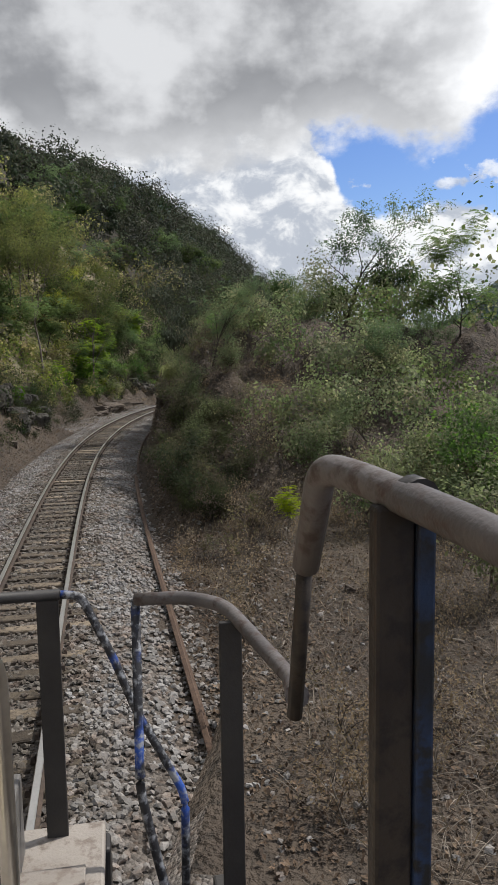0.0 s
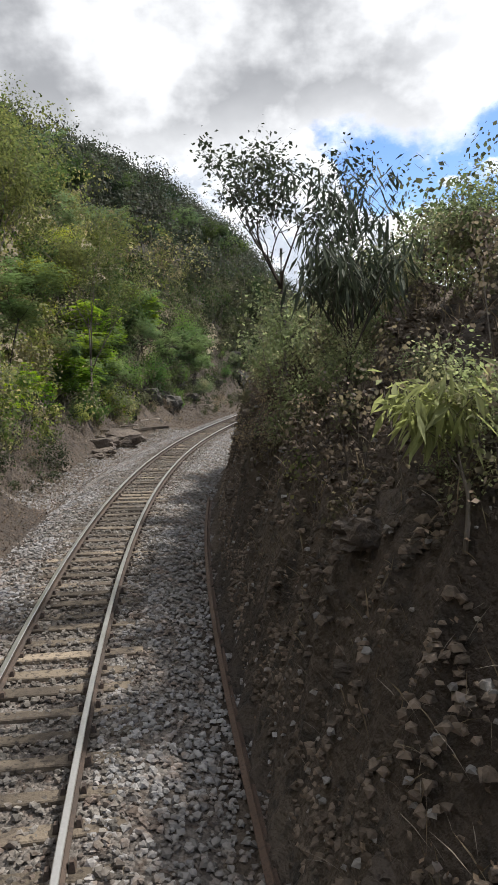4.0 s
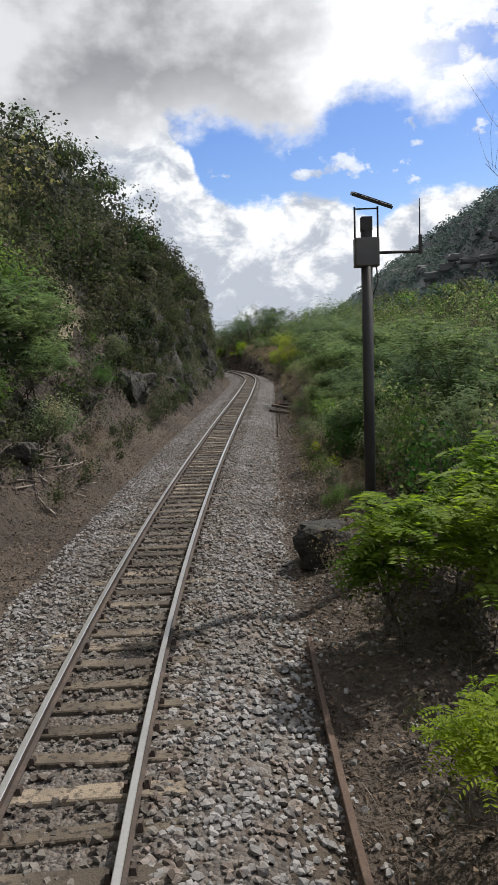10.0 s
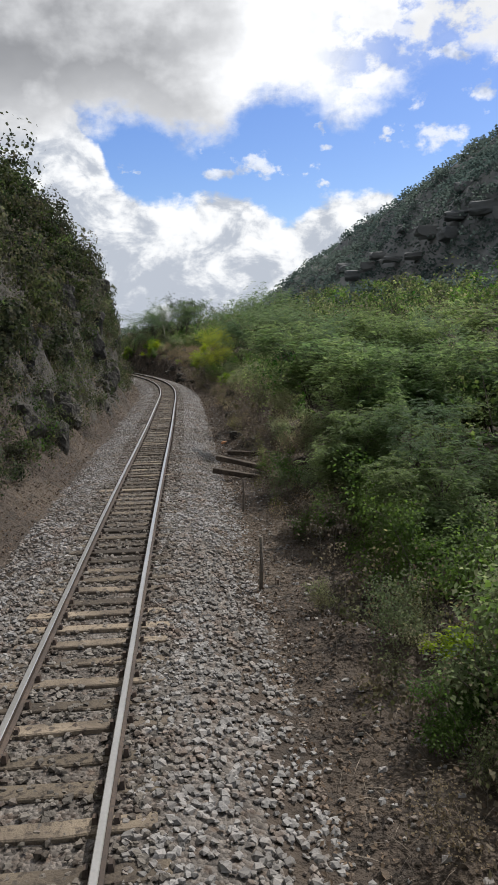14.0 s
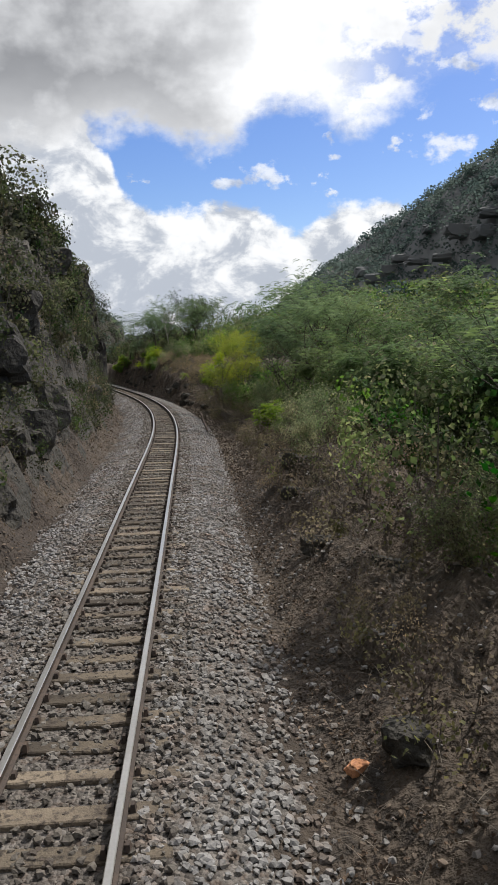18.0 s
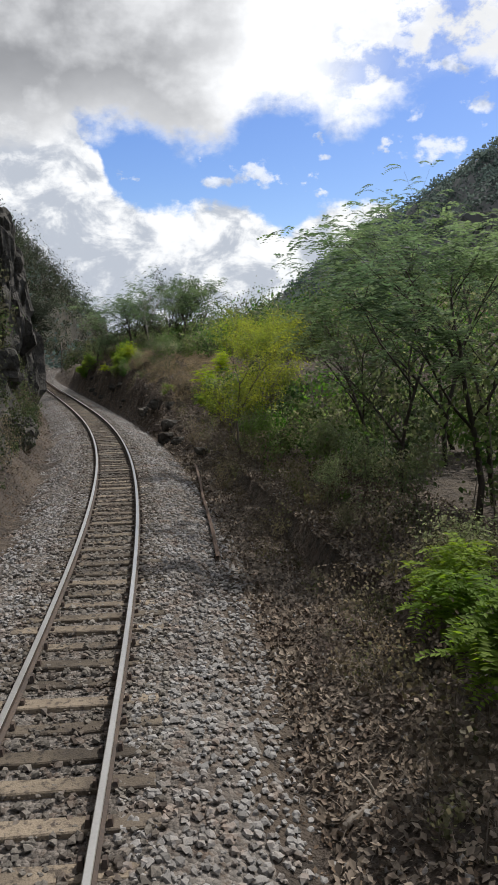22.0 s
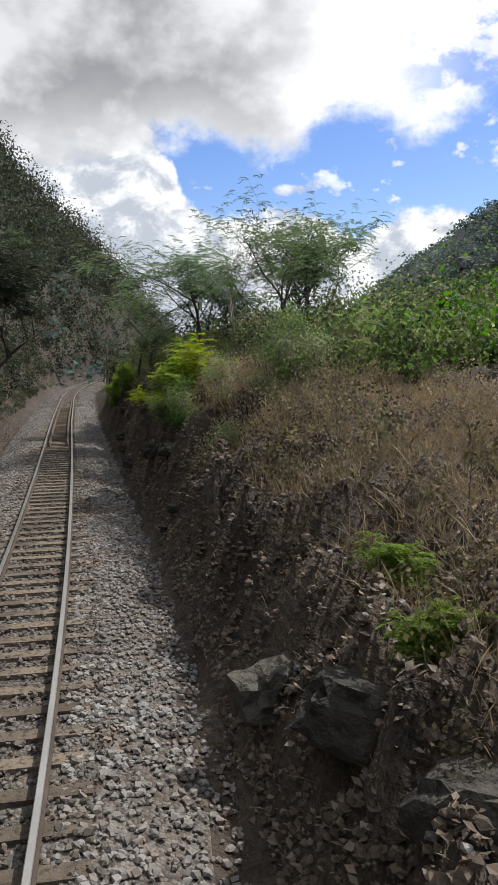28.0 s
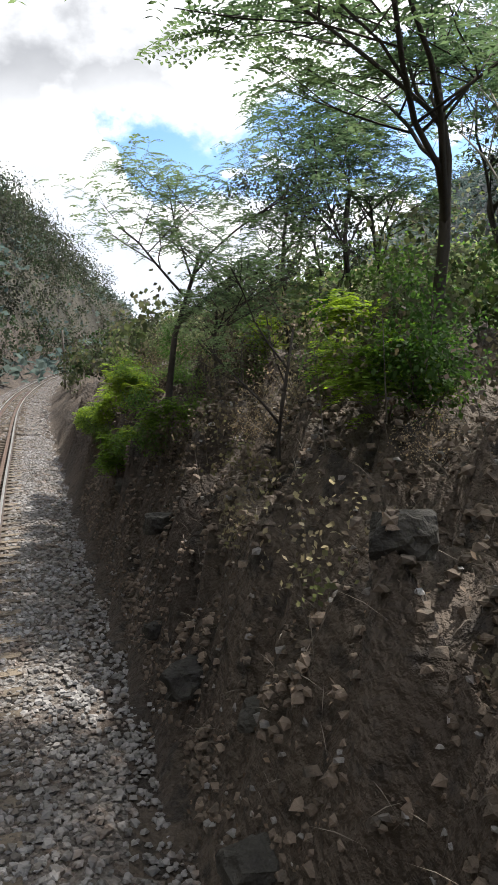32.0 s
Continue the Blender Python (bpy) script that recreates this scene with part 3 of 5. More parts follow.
# slope colour lifted and cooled to include distance haze
M_FAR = material("hazed_wooded_slope", [(0.058, 0.074, 0.062), (0.084, 0.101, 0.082), (0.118, 0.122, 0.114)], (0.02, 0.12), bump=1.0, bump_scale=0.6, grain=0.7, balance=(0.4, 0.6))
ground = build_ground()


# ---- railway ----
def sweep(section, stations, offset, z=0.0, closed=True):
    """A section (x across, z up) carried along the track at an offset: verts, quads."""
    sec = np.array(section, float)
    k = len(sec)
    x, y, h = on_line(stations)
    out = np.empty((len(stations), k, 3))
    for j in range(k):
        o = offset + sec[j, 0]
        out[:, j, 0], out[:, j, 1], out[:, j, 2] = x + o * np.cos(h), y + o * np.sin(h), z + sec[j, 1]
    n = len(stations)
    i = (np.arange(n - 1)[:, None] * k + np.arange(k)[None])
    nx = (np.arange(n - 1)[:, None] * k + (np.arange(k)[None] + 1) % k)
    f = np.stack([i, nx, nx + k, i + k], 2).reshape(-1, 4)
    return out.reshape(-1, 3), f


RAIL = [(-.05, -.135), (.05, -.135), (.05, -.122), (.010, -.108), (.009, -.04), (.032, -.034), (.033, -.006), (.026, 0),
        (-.026, 0), (-.033, -.006), (-.032, -.034), (-.009, -.04), (-.010, -.108), (-.05, -.122)]
track = tagged(new("railway_track"), "single metre-gauge railway track on wooden sleepers in ballast", "railway track", kind="structure")
stations = np.arange(-30, 300.1, 1.0)
for side in (-0.533, 0.533):
    v, f = sweep(RAIL, stations, side)
    col = np.tile(np.arange(14), len(stations) - 1)
    part("rail", mesh_from("rail", v, f, [M_RAILSIDE, M_RAILTOP], False, ((col >= 6) & (col <= 8)).astype(int)), None, track, "brown steel rail with a shiny worn top")
guards = np.arange(176, 232.1, 1.0)
for side in (-0.36, 0.36):
    v, f = sweep(RAIL, guards, side)
    part("guard_rail", mesh_from("guard_rail", v, f, M_RUST), None, track, "dull rusty inner guard rail")


def sleeper_mesh(seed):
    r = random.Random(seed)
    bm = bmesh.new()
    bmesh.ops.create_cube(bm, size=1)
    L, W, H = 1.9 + r.uniform(-.08, .1), 0.185 + r.uniform(-.02, .025), 0.14
    for v in bm.verts:
        v.co = Vector((v.co.x * L, v.co.y * W, v.co.z * H))
    bmesh.ops.subdivide_edges(bm, edges=[e for e in bm.edges if abs((e.verts[0].co - e.verts[1].co).x) > 1], cuts=4)
    for v in bm.verts:
        v.co += Vector((r.uniform(-.025, .025), r.uniform(-.014, .014), r.uniform(-.008, .006)))
    bmesh.ops.bevel(bm, geom=bm.edges[:], offset=0.012, segments=1, affect="EDGES", profile=0.5)
    me = bpy.data.meshes.new("sleeper")
    bm.to_mesh(me)
    bm.free()
    me.materials.append(M_WOOD)
    return me


SLEEPERS = [sleeper_mesh(i) for i in range(6)]
rs = random.Random(4)
pitch = 0.5
first = -2.0
rest_v, rest_f = [], []
for i in range(300):
    s = first + i * pitch + rs.uniform(-.03, .03)
    x, y, h = on_line(s, rs.uniform(-.06, .06))
    ob = part("sleeper", SLEEPERS[rs.randrange(6)], None, track)
    ob.matrix_basis = pose(x, y, -0.213 + rs.uniform(-.022, .006), rs.uniform(-1, 1), rs.uniform(-.6, .6), math.degrees(h) + rs.uniform(-1.6, 1.6))
for s in np.arange(first + 300 * pitch, 290, pitch):
    x, y, h = on_line(s)
    c, sn = math.cos(h), math.sin(h)
    k = len(rest_v)
    for dz in (-.27, -.145):
        for a, b in ((-.95, -.09), (.95, -.09), (.95, .09), (-.95, .09)):
            rest_v.append((x + a * c - b * sn, y + a * sn + b * c, dz))
    for q in ((4, 5, 6, 7), (0, 1, 5, 4), (1, 2, 6, 5), (2, 3, 7, 6), (3, 0, 4, 7)):
        rest_f.append([k + w for w in q])
tagged(part("distant_sleepers", mesh_from("distant_sleepers", rest_v, rest_f, M_WOOD), None, track), kind="stuff")


def fastenings():
    """Spikes and anchor clips on both sides of each rail, at every sleeper."""
    V, F = [], []
    r = random.Random(9)
    for i in range(300):
        s = first + i * pitch
        for side in (-0.533, 0.533):
            for o in (-.085, .085):
                x, y, h = on_line(s + r.uniform(-.05, .05), side + o)
                c, sn = math.cos(h), math.sin(h)
                k = len(V)
                w, l, t = 0.020, 0.036, -0.088 + r.uniform(-.015, .012)
                for dz, g in ((-.15, 1.3), (t, 0.8)):
                    for a, b in ((-w, -l), (w, -l), (w, l), (-w, l)):
                        V.append((x + g * a * c - g * b * sn, y + g * a * sn + g * b * c, dz))
                for q in ((4, 5, 6, 7), (0, 1, 5, 4), (1, 2, 6, 5), (2, 3, 7, 6), (3, 0, 4, 7)):
                    F.append([k + z for z in q])
    return mesh_from("rail_fastenings", V, F, M_RAILSIDE)


tagged(part("rail_fastenings", fastenings(), None, track, "dark iron spikes and rail anchors"), kind="stuff")


def stones(n, s0, s1, u_of, size, z_of, seed, mat, name):
    """Loose angular stones on the bed, each an uneven eight-sided lump."""
    r = np.random.RandomState(seed)
    s, u = r.uniform(s0, s1, n), u_of(r, n)
    x, y, h = on_line(s, u)
    z = z_of(x, y, u)
    sz = size * (0.55 + 0.9 * r.rand(n) ** 1.5)
    ang = np.radians(90.0 * np.array([0, 1, 2, 3, 0.5, 1.5, 2.5, 3.5]))
    base = np.stack([np.cos(ang), np.sin(ang), np.repeat([0.5, -0.35], 4)], 1) * np.array([[0.68, 0.68, 1]] * 4 + [[1, 1, 1]] * 4)
    V = base[None] * (0.65 + 0.5 * r.rand(n, 8, 1)) + r.normal(0, 0.11, (n, 8, 3))
    a, b = r.rand(n) * 6.28, r.uniform(-0.55, 0.55, n)
    ca, sa_, cb, sb = np.cos(a), np.sin(a), np.cos(b), np.sin(b)
    x1, y1, z1 = V[..., 0] * ca[:, None] - V[..., 1] * sa_[:, None], V[..., 0] * sa_[:, None] + V[..., 1] * ca[:, None], V[..., 2]
    y2, z2 = y1 * cb[:, None] - z1 * sb[:, None], y1 * sb[:, None] + z1 * cb[:, None]
    V = np.stack([x1, y2, z2 * 0.8], 2) * sz[:, None, None]
    V += np.stack([x, y, z + sz * 0.25], 1)[:, None]
    tri = np.array([(0, 1, 2), (0, 2, 3), (0, 4, 1), (1, 5, 2), (2, 6, 3), (3, 7, 0), (4, 5, 1), (5, 6, 2), (6, 7, 3), (7, 4, 0)])
    F = (np.arange(n)[:, None, None] * 8 + tri[None]).reshape(-1, 3)
    return mesh_from(name, V.reshape(-1, 3), F, mat)


def bed_z(x, y, u):
    return np.interp(np.abs(u), [0, 0.6, 0.75, 1.05, 1.45, 2.3, 2.8], [-0.17, -0.165, -0.172, -0.165, -0.19, -0.49, -0.52])


def shoulder_u(r, n):
    u = 0.68 + 1.8 * r.rand(n) ** 1.1
    return np.where(r.rand(n) < 0.42, -u, u)


ballast = tagged(new("ballast", stones(128000, -2, 200, shoulder_u, 0.040, bed_z, 1, M_BALLAST, "ballast")), "grey angular crushed-stone ballast beside the rails", "ballast", kind="stuff")
tagged(new("crib_ballast", stones(50000, -2, 176, lambda r, n: r.uniform(-1.05, 1.05, n), 0.037, lambda x, y, u: -0.172 + 0.02 * np.clip((np.abs(u) - 0.55) / 0.2, 0, 1), 2, M_CRIB, "crib_ballast")),
       "dusty brown-grey ballast between the sleepers", "ballast", kind="stuff")
tagged(new("spread_ballast", stones(8000, 40, 62, lambda r, n: -1.9 - 1.5 * r.rand(n) ** 1.4, 0.042, lambda x, y, u: ground_z(x, y), 5, M_BALLAST, "spread_ballast")), "grey ballast spilled over the verge by the debris heap", "ballast", kind="stuff")
tagged(new("far_ballast", stones(6000, 199, 285, lambda r, n: r.uniform(-2.3, 2.3, n), 0.07, bed_z, 3, M_BALLAST, "far_ballast")), "pale ballast of the distant curve", "ballast", kind="stuff")


def bank_clods(n, s0, s1, u0, u1, size, seed, name, label, mat, power=1.0):
    """Earth clods and small stones that roughen a bank's face."""
    me = stones(n, s0, s1, lambda r, k: u0 + (u1 - u0) * r.rand(k) ** power, size, lambda x, y, u: ground_z(x, y) - 0.01, seed, mat, name)
    return tagged(new(name, me), label, "earth", kind="stuff")


bank_clods(13000, 16, 50, 2.3, 4.6, 0.048, 51, "cutting_clods", "brown earth clods and stones of the cutting face", M_CLOD, 1.3)
bank_clods(13000, 146, 186, 2.3, 4.6, 0.048, 52, "mound_clods", "brown earth clods and stones of the mound face", M_CLOD, 1.3)
bank_clods(7000, 50, 146, 2.3, 4.4, 0.036, 53, "verge_clods", "small brown clods and stones on the verge", M_CLOD, 1.5)
bank_clods(9000, 0, 190, -2.3, -4.6, 0.04, 54, "hill_foot_clods", "brown earth clods at the hillside foot", M_CLOD, 1.4)


# ---- plants ----
def leaf_quads(P, D, size, slim=0.38, seed=0, droop=0.25, face=None):
    """Leaves as folded diamonds: at P, pointing along D, with the given lengths, turned towards face if given. verts (n*4), quads."""
    r = np.random.RandomState(seed)
    n = len(P)
    D = D / (np.linalg.norm(D, axis=1, keepdims=True) + 1e-9)
    D[:, 2] -= droop
    if face is None:
        face = np.stack([r.normal(0, .5, n), r.normal(0, .5, n), np.ones(n)], 1)
    side = np.cross(D, face)
    side /= np.linalg.norm(side, axis=1, keepdims=True) + 1e-9
    L = np.broadcast_to(size, (n,))[:, None]
    mid = P + D * L * 0.5
    V = np.stack([P, mid + side * L * slim, P + D * L, mid - side * L * slim], 1)
    V[:, 1:4:2, 2] += (L * 0.06)
    return V.reshape(-1, 3), np.arange(n * 4).reshape(-1, 4)


def tube(bm, pts, radii, sides=5):
    """A tapered limb through points."""
    rings = []
    for i, (p, r) in enumerate(zip(pts, radii)):
        a = pts[min(i + 1, len(pts) - 1)] - pts[max(i - 1, 0)]
        q = a.to_track_quat("Z", "Y")
        rings.append([bm.verts.new(p + q @ Vector((math.cos(6.2832 * k / sides) * r, math.sin(6.2832 * k / sides) * r, 0))) for k in range(sides)])
    for a, b in zip(rings, rings[1:]):
        for k in range(sides):
            bm.faces.new((a[k], a[(k + 1) % sides], b[(k + 1) % sides], b[k])).smooth = True
    bm.faces.new(rings[0][::-1])
    bm.faces.new(rings[-1])


def grow(r, height, spread, forks, first=0.35, bend=0.25, depth=3, thick=0.05, flat=0.6, lean=(0, 0)):
    """Branch lines of a tree: (points, radii) and the tips with their directions."""
    limbs, tips = [], []

    def limb(p, d, length, radius, level):
        pts, rad = [p], [radius]
        n = 4 if level < 2 else 3
        for i in range(n):
            d = (d + Vector((r.uniform(-bend, bend), r.uniform(-bend, bend), r.uniform(-bend, bend) * 0.6))).normalized()
            pts.append(pts[-1] + d * length / n)
            rad.append(radius * (1 - 0.55 * (i + 1) / n))
        limbs.append((pts, rad))
        if level >= depth:
            tips.append((pts[-1], d))
            tips.append((pts[-2], d))
            tips.append((pts[-3], d))
            return
        for k in range(forks):
            t = r.uniform(first if level == 0 else 0.35, 1.0)
            j = min(int(t * n), n - 1)
            q = pts[j].lerp(pts[j + 1], t * n - j)
            a = r.uniform(0, 6.283)
            out = Vector((math.cos(a), math.sin(a), 0)) * spread + Vector((0, 0, 1 - flat * (level + 1) / depth))
            limb(q, (d * 0.55 + out * 0.75).normalized(), length * r.uniform(0.5, 0.75), rad[j] * 0.62, level + 1)
        tips.append((pts[-1], d))

    limb(Vector((0, 0, -0.15)), Vector((lean[0], lean[1], 1)).normalized(), height * 0.62, thick * height / 5 + 0.02, 0)
    return limbs, tips


def fronds(tips, r, per_tip, length, pairs, leaf, seed, droop=0.5):
    """Feathered leaves at the tips: pairs of leaflets along drooping stalks."""
    P, D = [], []
    for p, d in tips:
        for _ in range(per_tip):
            a = r.uniform(0, 6.283)
            e = (d * 0.5 + Vector((math.cos(a), math.sin(a), r.uniform(-.25, .6)))).normalized()
            q = p + Vector((r.uniform(-.1, .1), r.uniform(-.1, .1), r.uniform(-.1, .1)))
            side = e.cross(Vector((0, 0, 1)))
            for i in range(pairs):
                t = (i + 0.6) / pairs
                c = q + e * length * t - Vector((0, 0, droop * length * t * t))
                for w in (-1, 1):
                    P.append(c)
                    D.append(side * w + e * 0.55)
    return leaf_quads(np.array(P), np.array(D), leaf, 0.2, seed, 0.2)


def clumps(tips, r, per_tip, radius, leaf, seed, slim=0.38, droop=0.3):
    """Simple leaves scattered round the tips."""
    rr = np.random.RandomState(seed)
    C = np.repeat(np.array([p for p, d in tips]), per_tip, 0)
    O = rr.normal(0, 1, C.shape)
    O /= np.linalg.norm(O, axis=1, keepdims=True)
    O *= (rr.rand(len(C), 1) ** 0.5)
    O[:, 2] *= 0.7
    return leaf_quads(C + O * radius, O + rr.normal(0, .5, C.shape), leaf * (0.6 + 0.8 * rr.rand(len(C))), slim, seed, droop)


def tree(name, label, category, seed, height, spread, forks, mats, leaves, group="", **kw):
    """A tree or shrub: an Empty at its foot with trunk and crown; leaves(tips, random) gives the crown or None."""
    r = random.Random(seed)
    root = tagged(new(name), label, category, group)
    limbs, tips = grow(r, height, spread, forks, **kw)
    made = leaves(tips, r) if leaves else None
    bm, twigs = bmesh.new(), bmesh.new()
    for pts, rad in limbs:
        tube(bm if made or rad[0] > 0.03 else twigs, pts, rad, 6 if rad[0] > 0.05 else 4 if rad[0] > 0.02 else 3)
    part("trunk", bm, mats[0], root)
    if made:
        twigs.free()
    else:
        part("crown", twigs, mats[0], root, "bare crown of thin grey twigs")
    if made:
        part("crown", mesh_from("crown", *made, mats[1]), None, root)
    root.location = (0, 0, -200)
    return root


def plant(proto, s, u, scale=1.0, turn=0.0, sink=0.0, tall=1.0):
    x, y, h = on_line(s, u)
    z = float(ground_z(np.array([x]), np.array([y]))[0])
    proto_scale = proto.scale.copy()
    proto.scale = (scale, scale, scale * tall)
    ob = copy_thing(proto, pose(x, y, z - sink, 0, 0, turn))
    proto.scale = proto_scale
    return ob


PROTOS = []


def proto(*a, **k):
    ob = tree(*a, **k)
    PROTOS.append(ob)
    return ob


# shrubs, built once and copied
green_bush = [proto("bush", "leafy green bush on the bank beside the track", "bush", 10 + i, 1.9, 0.9, 5, (M_BARK, M_GREEN),
                    lambda t, r: clumps(t, r, 32, 0.36, 0.055, 3), first=0.1, depth=2, thick=0.03) for i in range(3)]
dull_bush = [proto("bush", "dull grey-green bush on the cutting bank", "bush", 20 + i, 1.9, 0.9, 5, (M_BARK, M_DULL),
                   lambda t, r: clumps(t, r, 32, 0.38, 0.052, 4), first=0.1, depth=2, thick=0.03) for i in range(3)]
dark_bush = [proto("bush", "dense dark evergreen bush hanging over the cutting corner", "bush", 25 + i, 1.9, 0.9, 5, (M_DARK_BARK, M_DARK),
                   lambda t, r: clumps(t, r, 36, 0.36, 0.055, 4), first=0.1, depth=2, thick=0.03) for i in range(2)]
dry_bush = [proto("dry_shrub", "brown dry shrub with thin bare twigs", "shrub", 30 + i, 1.5, 1.0, 6, (M_TWIG, M_DRY),
                  lambda t, r: clumps(t, r, 5, 0.34, 0.042, 5), first=0.05, depth=2, thick=0.014, bend=0.45) for i in range(3)]
bright_bush = [proto("bright_shrub", "bright yellow-green shrub with feathery leaves", "shrub", 40 + i, 2.2, 0.9, 5, (M_BARK, M_BRIGHT),
                     lambda t, r: fronds(t, r, 2, 0.42, 7, 0.12, 6), first=0.2, depth=2, thick=0.03) for i in range(2)]
lush_bush = [proto("green_shrub", "fresh green shrub with feathery drooping leaves", "shrub", 45 + i, 2.2, 0.9, 5, (M_BARK, M_LUSH),
                   lambda t, r: fronds(t, r, 3, 0.45, 8, 0.13, 6), first=0.2, depth=2, thick=0.03) for i in range(2)]
feather_tree = [proto("tree", "slender tree with airy feathered green leaves", "tree", 50 + i, 5.0, 1.0, 4, (M_DARK_BARK, M_FEATHER),
                      lambda t, r: fronds(t, r, 2, 0.40, 9, 0.078, 7), first=0.35, depth=3, thick=0.035, flat=0.8) for i in range(3)]
umbrella_tree = [proto("tree", "flat-topped tree with dark forked limbs and airy crown", "tree", 70 + i, 5.0, 1.15, 4, (M_DARK_BARK, M_FEATHER),
                       lambda t, r: fronds(t, r, 3, 0.42, 8, 0.105, 7), first=0.5, depth=3, thick=0.045, flat=0.85) for i in range(2)]
droop_tree = [proto("tree", "young tree with long drooping dark leaves", "tree", 80, 5.0, 0.7, 5, (M_DARK_BARK, M_DARKLEAF),
                    lambda t, r: clumps(t, r, 2, 0.3, 0.30, 8, 0.12, 1.1), first=0.3, depth=3, thick=0.03)]
bare_tree = [proto("bare_tree", "leafless grey tree with upright forked twigs", "tree", 90 + i, 5.0, 0.7, 4, (M_PALE_BARK, M_DRY), None,
                   first=0.25, depth=4, thick=0.03, flat=0.3, bend=0.18) for i in range(2)]
lean_tree = [proto("tree", "dark tree leaning out from the hillside over the track", "tree", 97, 5.0, 1.0, 4, (M_DARK_BARK, M_DARKLEAF),
                   lambda t, r: fronds(t, r, 6, 0.36, 9, 0.085, 9), first=0.4, depth=3, thick=0.05, flat=0.6, bend=0.25, lean=(1.0, 0.1))]
spread_tree = [proto("tree", "spreading dark tree with sparse small leaves", "tree", 95, 5.0, 1.1, 4, (M_DARK_BARK, M_DARKLEAF),
                     lambda t, r: clumps(t, r, 4, 0.26, 0.085, 9), first=0.35, depth=4, thick=0.05, flat=0.55, bend=0.35)]
overhang_tree = [proto("tree", "wide tree with long level limbs and feathered leaves over the track", "tree", 111, 5.6, 1.5, 5, (M_DARK_BARK, M_FEATHER),
                       lambda t, r: fronds(t, r, 2, 0.40, 9, 0.085, 7), first=0.55, depth=3, thick=0.05, flat=0.85, bend=0.22, lean=(-0.12, -0.05))]
thicket_tree = [proto("tree", "leafy young tree with feathered mid-green leaves in the thicket", "tree", 120 + i, 4.4, 0.95, 5, (M_DARK_BARK, M_THICKET),
                      lambda t, r: fronds(t, r, 2, 0.46, 7, 0.13, 7, 0.6), first=0.15, depth=3, thick=0.03, flat=0.75) for i in range(3)]
round_tree = [proto("tree", "round-crowned dark green tree on the hillside", "tree", 130 + i, 4.6, 0.9, 5, (M_DARK_BARK, M_HILLTREE),
                    lambda t, r: clumps(t, r, 9, 0.42, 0.15, 11), first=0.3, depth=3, thick=0.04, flat=0.6) for i in range(2)]
forked_tree = [proto("tree", "tall dark tree with forked trunk and clumped crown", "tree", 140 + i, 5.4, 0.8, 4, (M_DARK_BARK, M_FEATHER),
                     lambda t, r: clumps(t, r, 26, 0.36, 0.075, 12), first=0.55, depth=3, thick=0.045, flat=0.6, bend=0.3) for i in range(2)]
tall_tree = [proto("tree", "tall olive-green tree with a high crown at the hillside foot", "tree", 160 + i, 10.5, 0.75, 4, (M_BARK, M_TALLTREE),
                   lambda t, r: clumps(t, r, 44, 0.75, 0.11, 14), first=0.5, depth=3, thick=0.035, flat=0.5, bend=0.25, lean=(0.12, -0.06)) for i in range(2)]
mango_shrub = [proto("shrub", "shrub with long pale drooping leaves on the bank edge", "shrub", 150, 2.0, 0.8, 5, (M_BARK, M_PALELEAF),
                     lambda t, r: clumps(t, r, 5, 0.20, 0.26, 13, 0.13, 0.7), first=0.4, depth=2, thick=0.03)]
yellow_tree = [proto("tree", "small yellow-green tree with dark double trunk", "tree", 100 + i, 5.0, 0.95, 5, (M_BARK, M_YELLOW),
                     lambda t, r: clumps(t, r, 17, 0.40, 0.068, 10), first=0.15, depth=3, thick=0.03, flat=0.5) for i in range(2)]


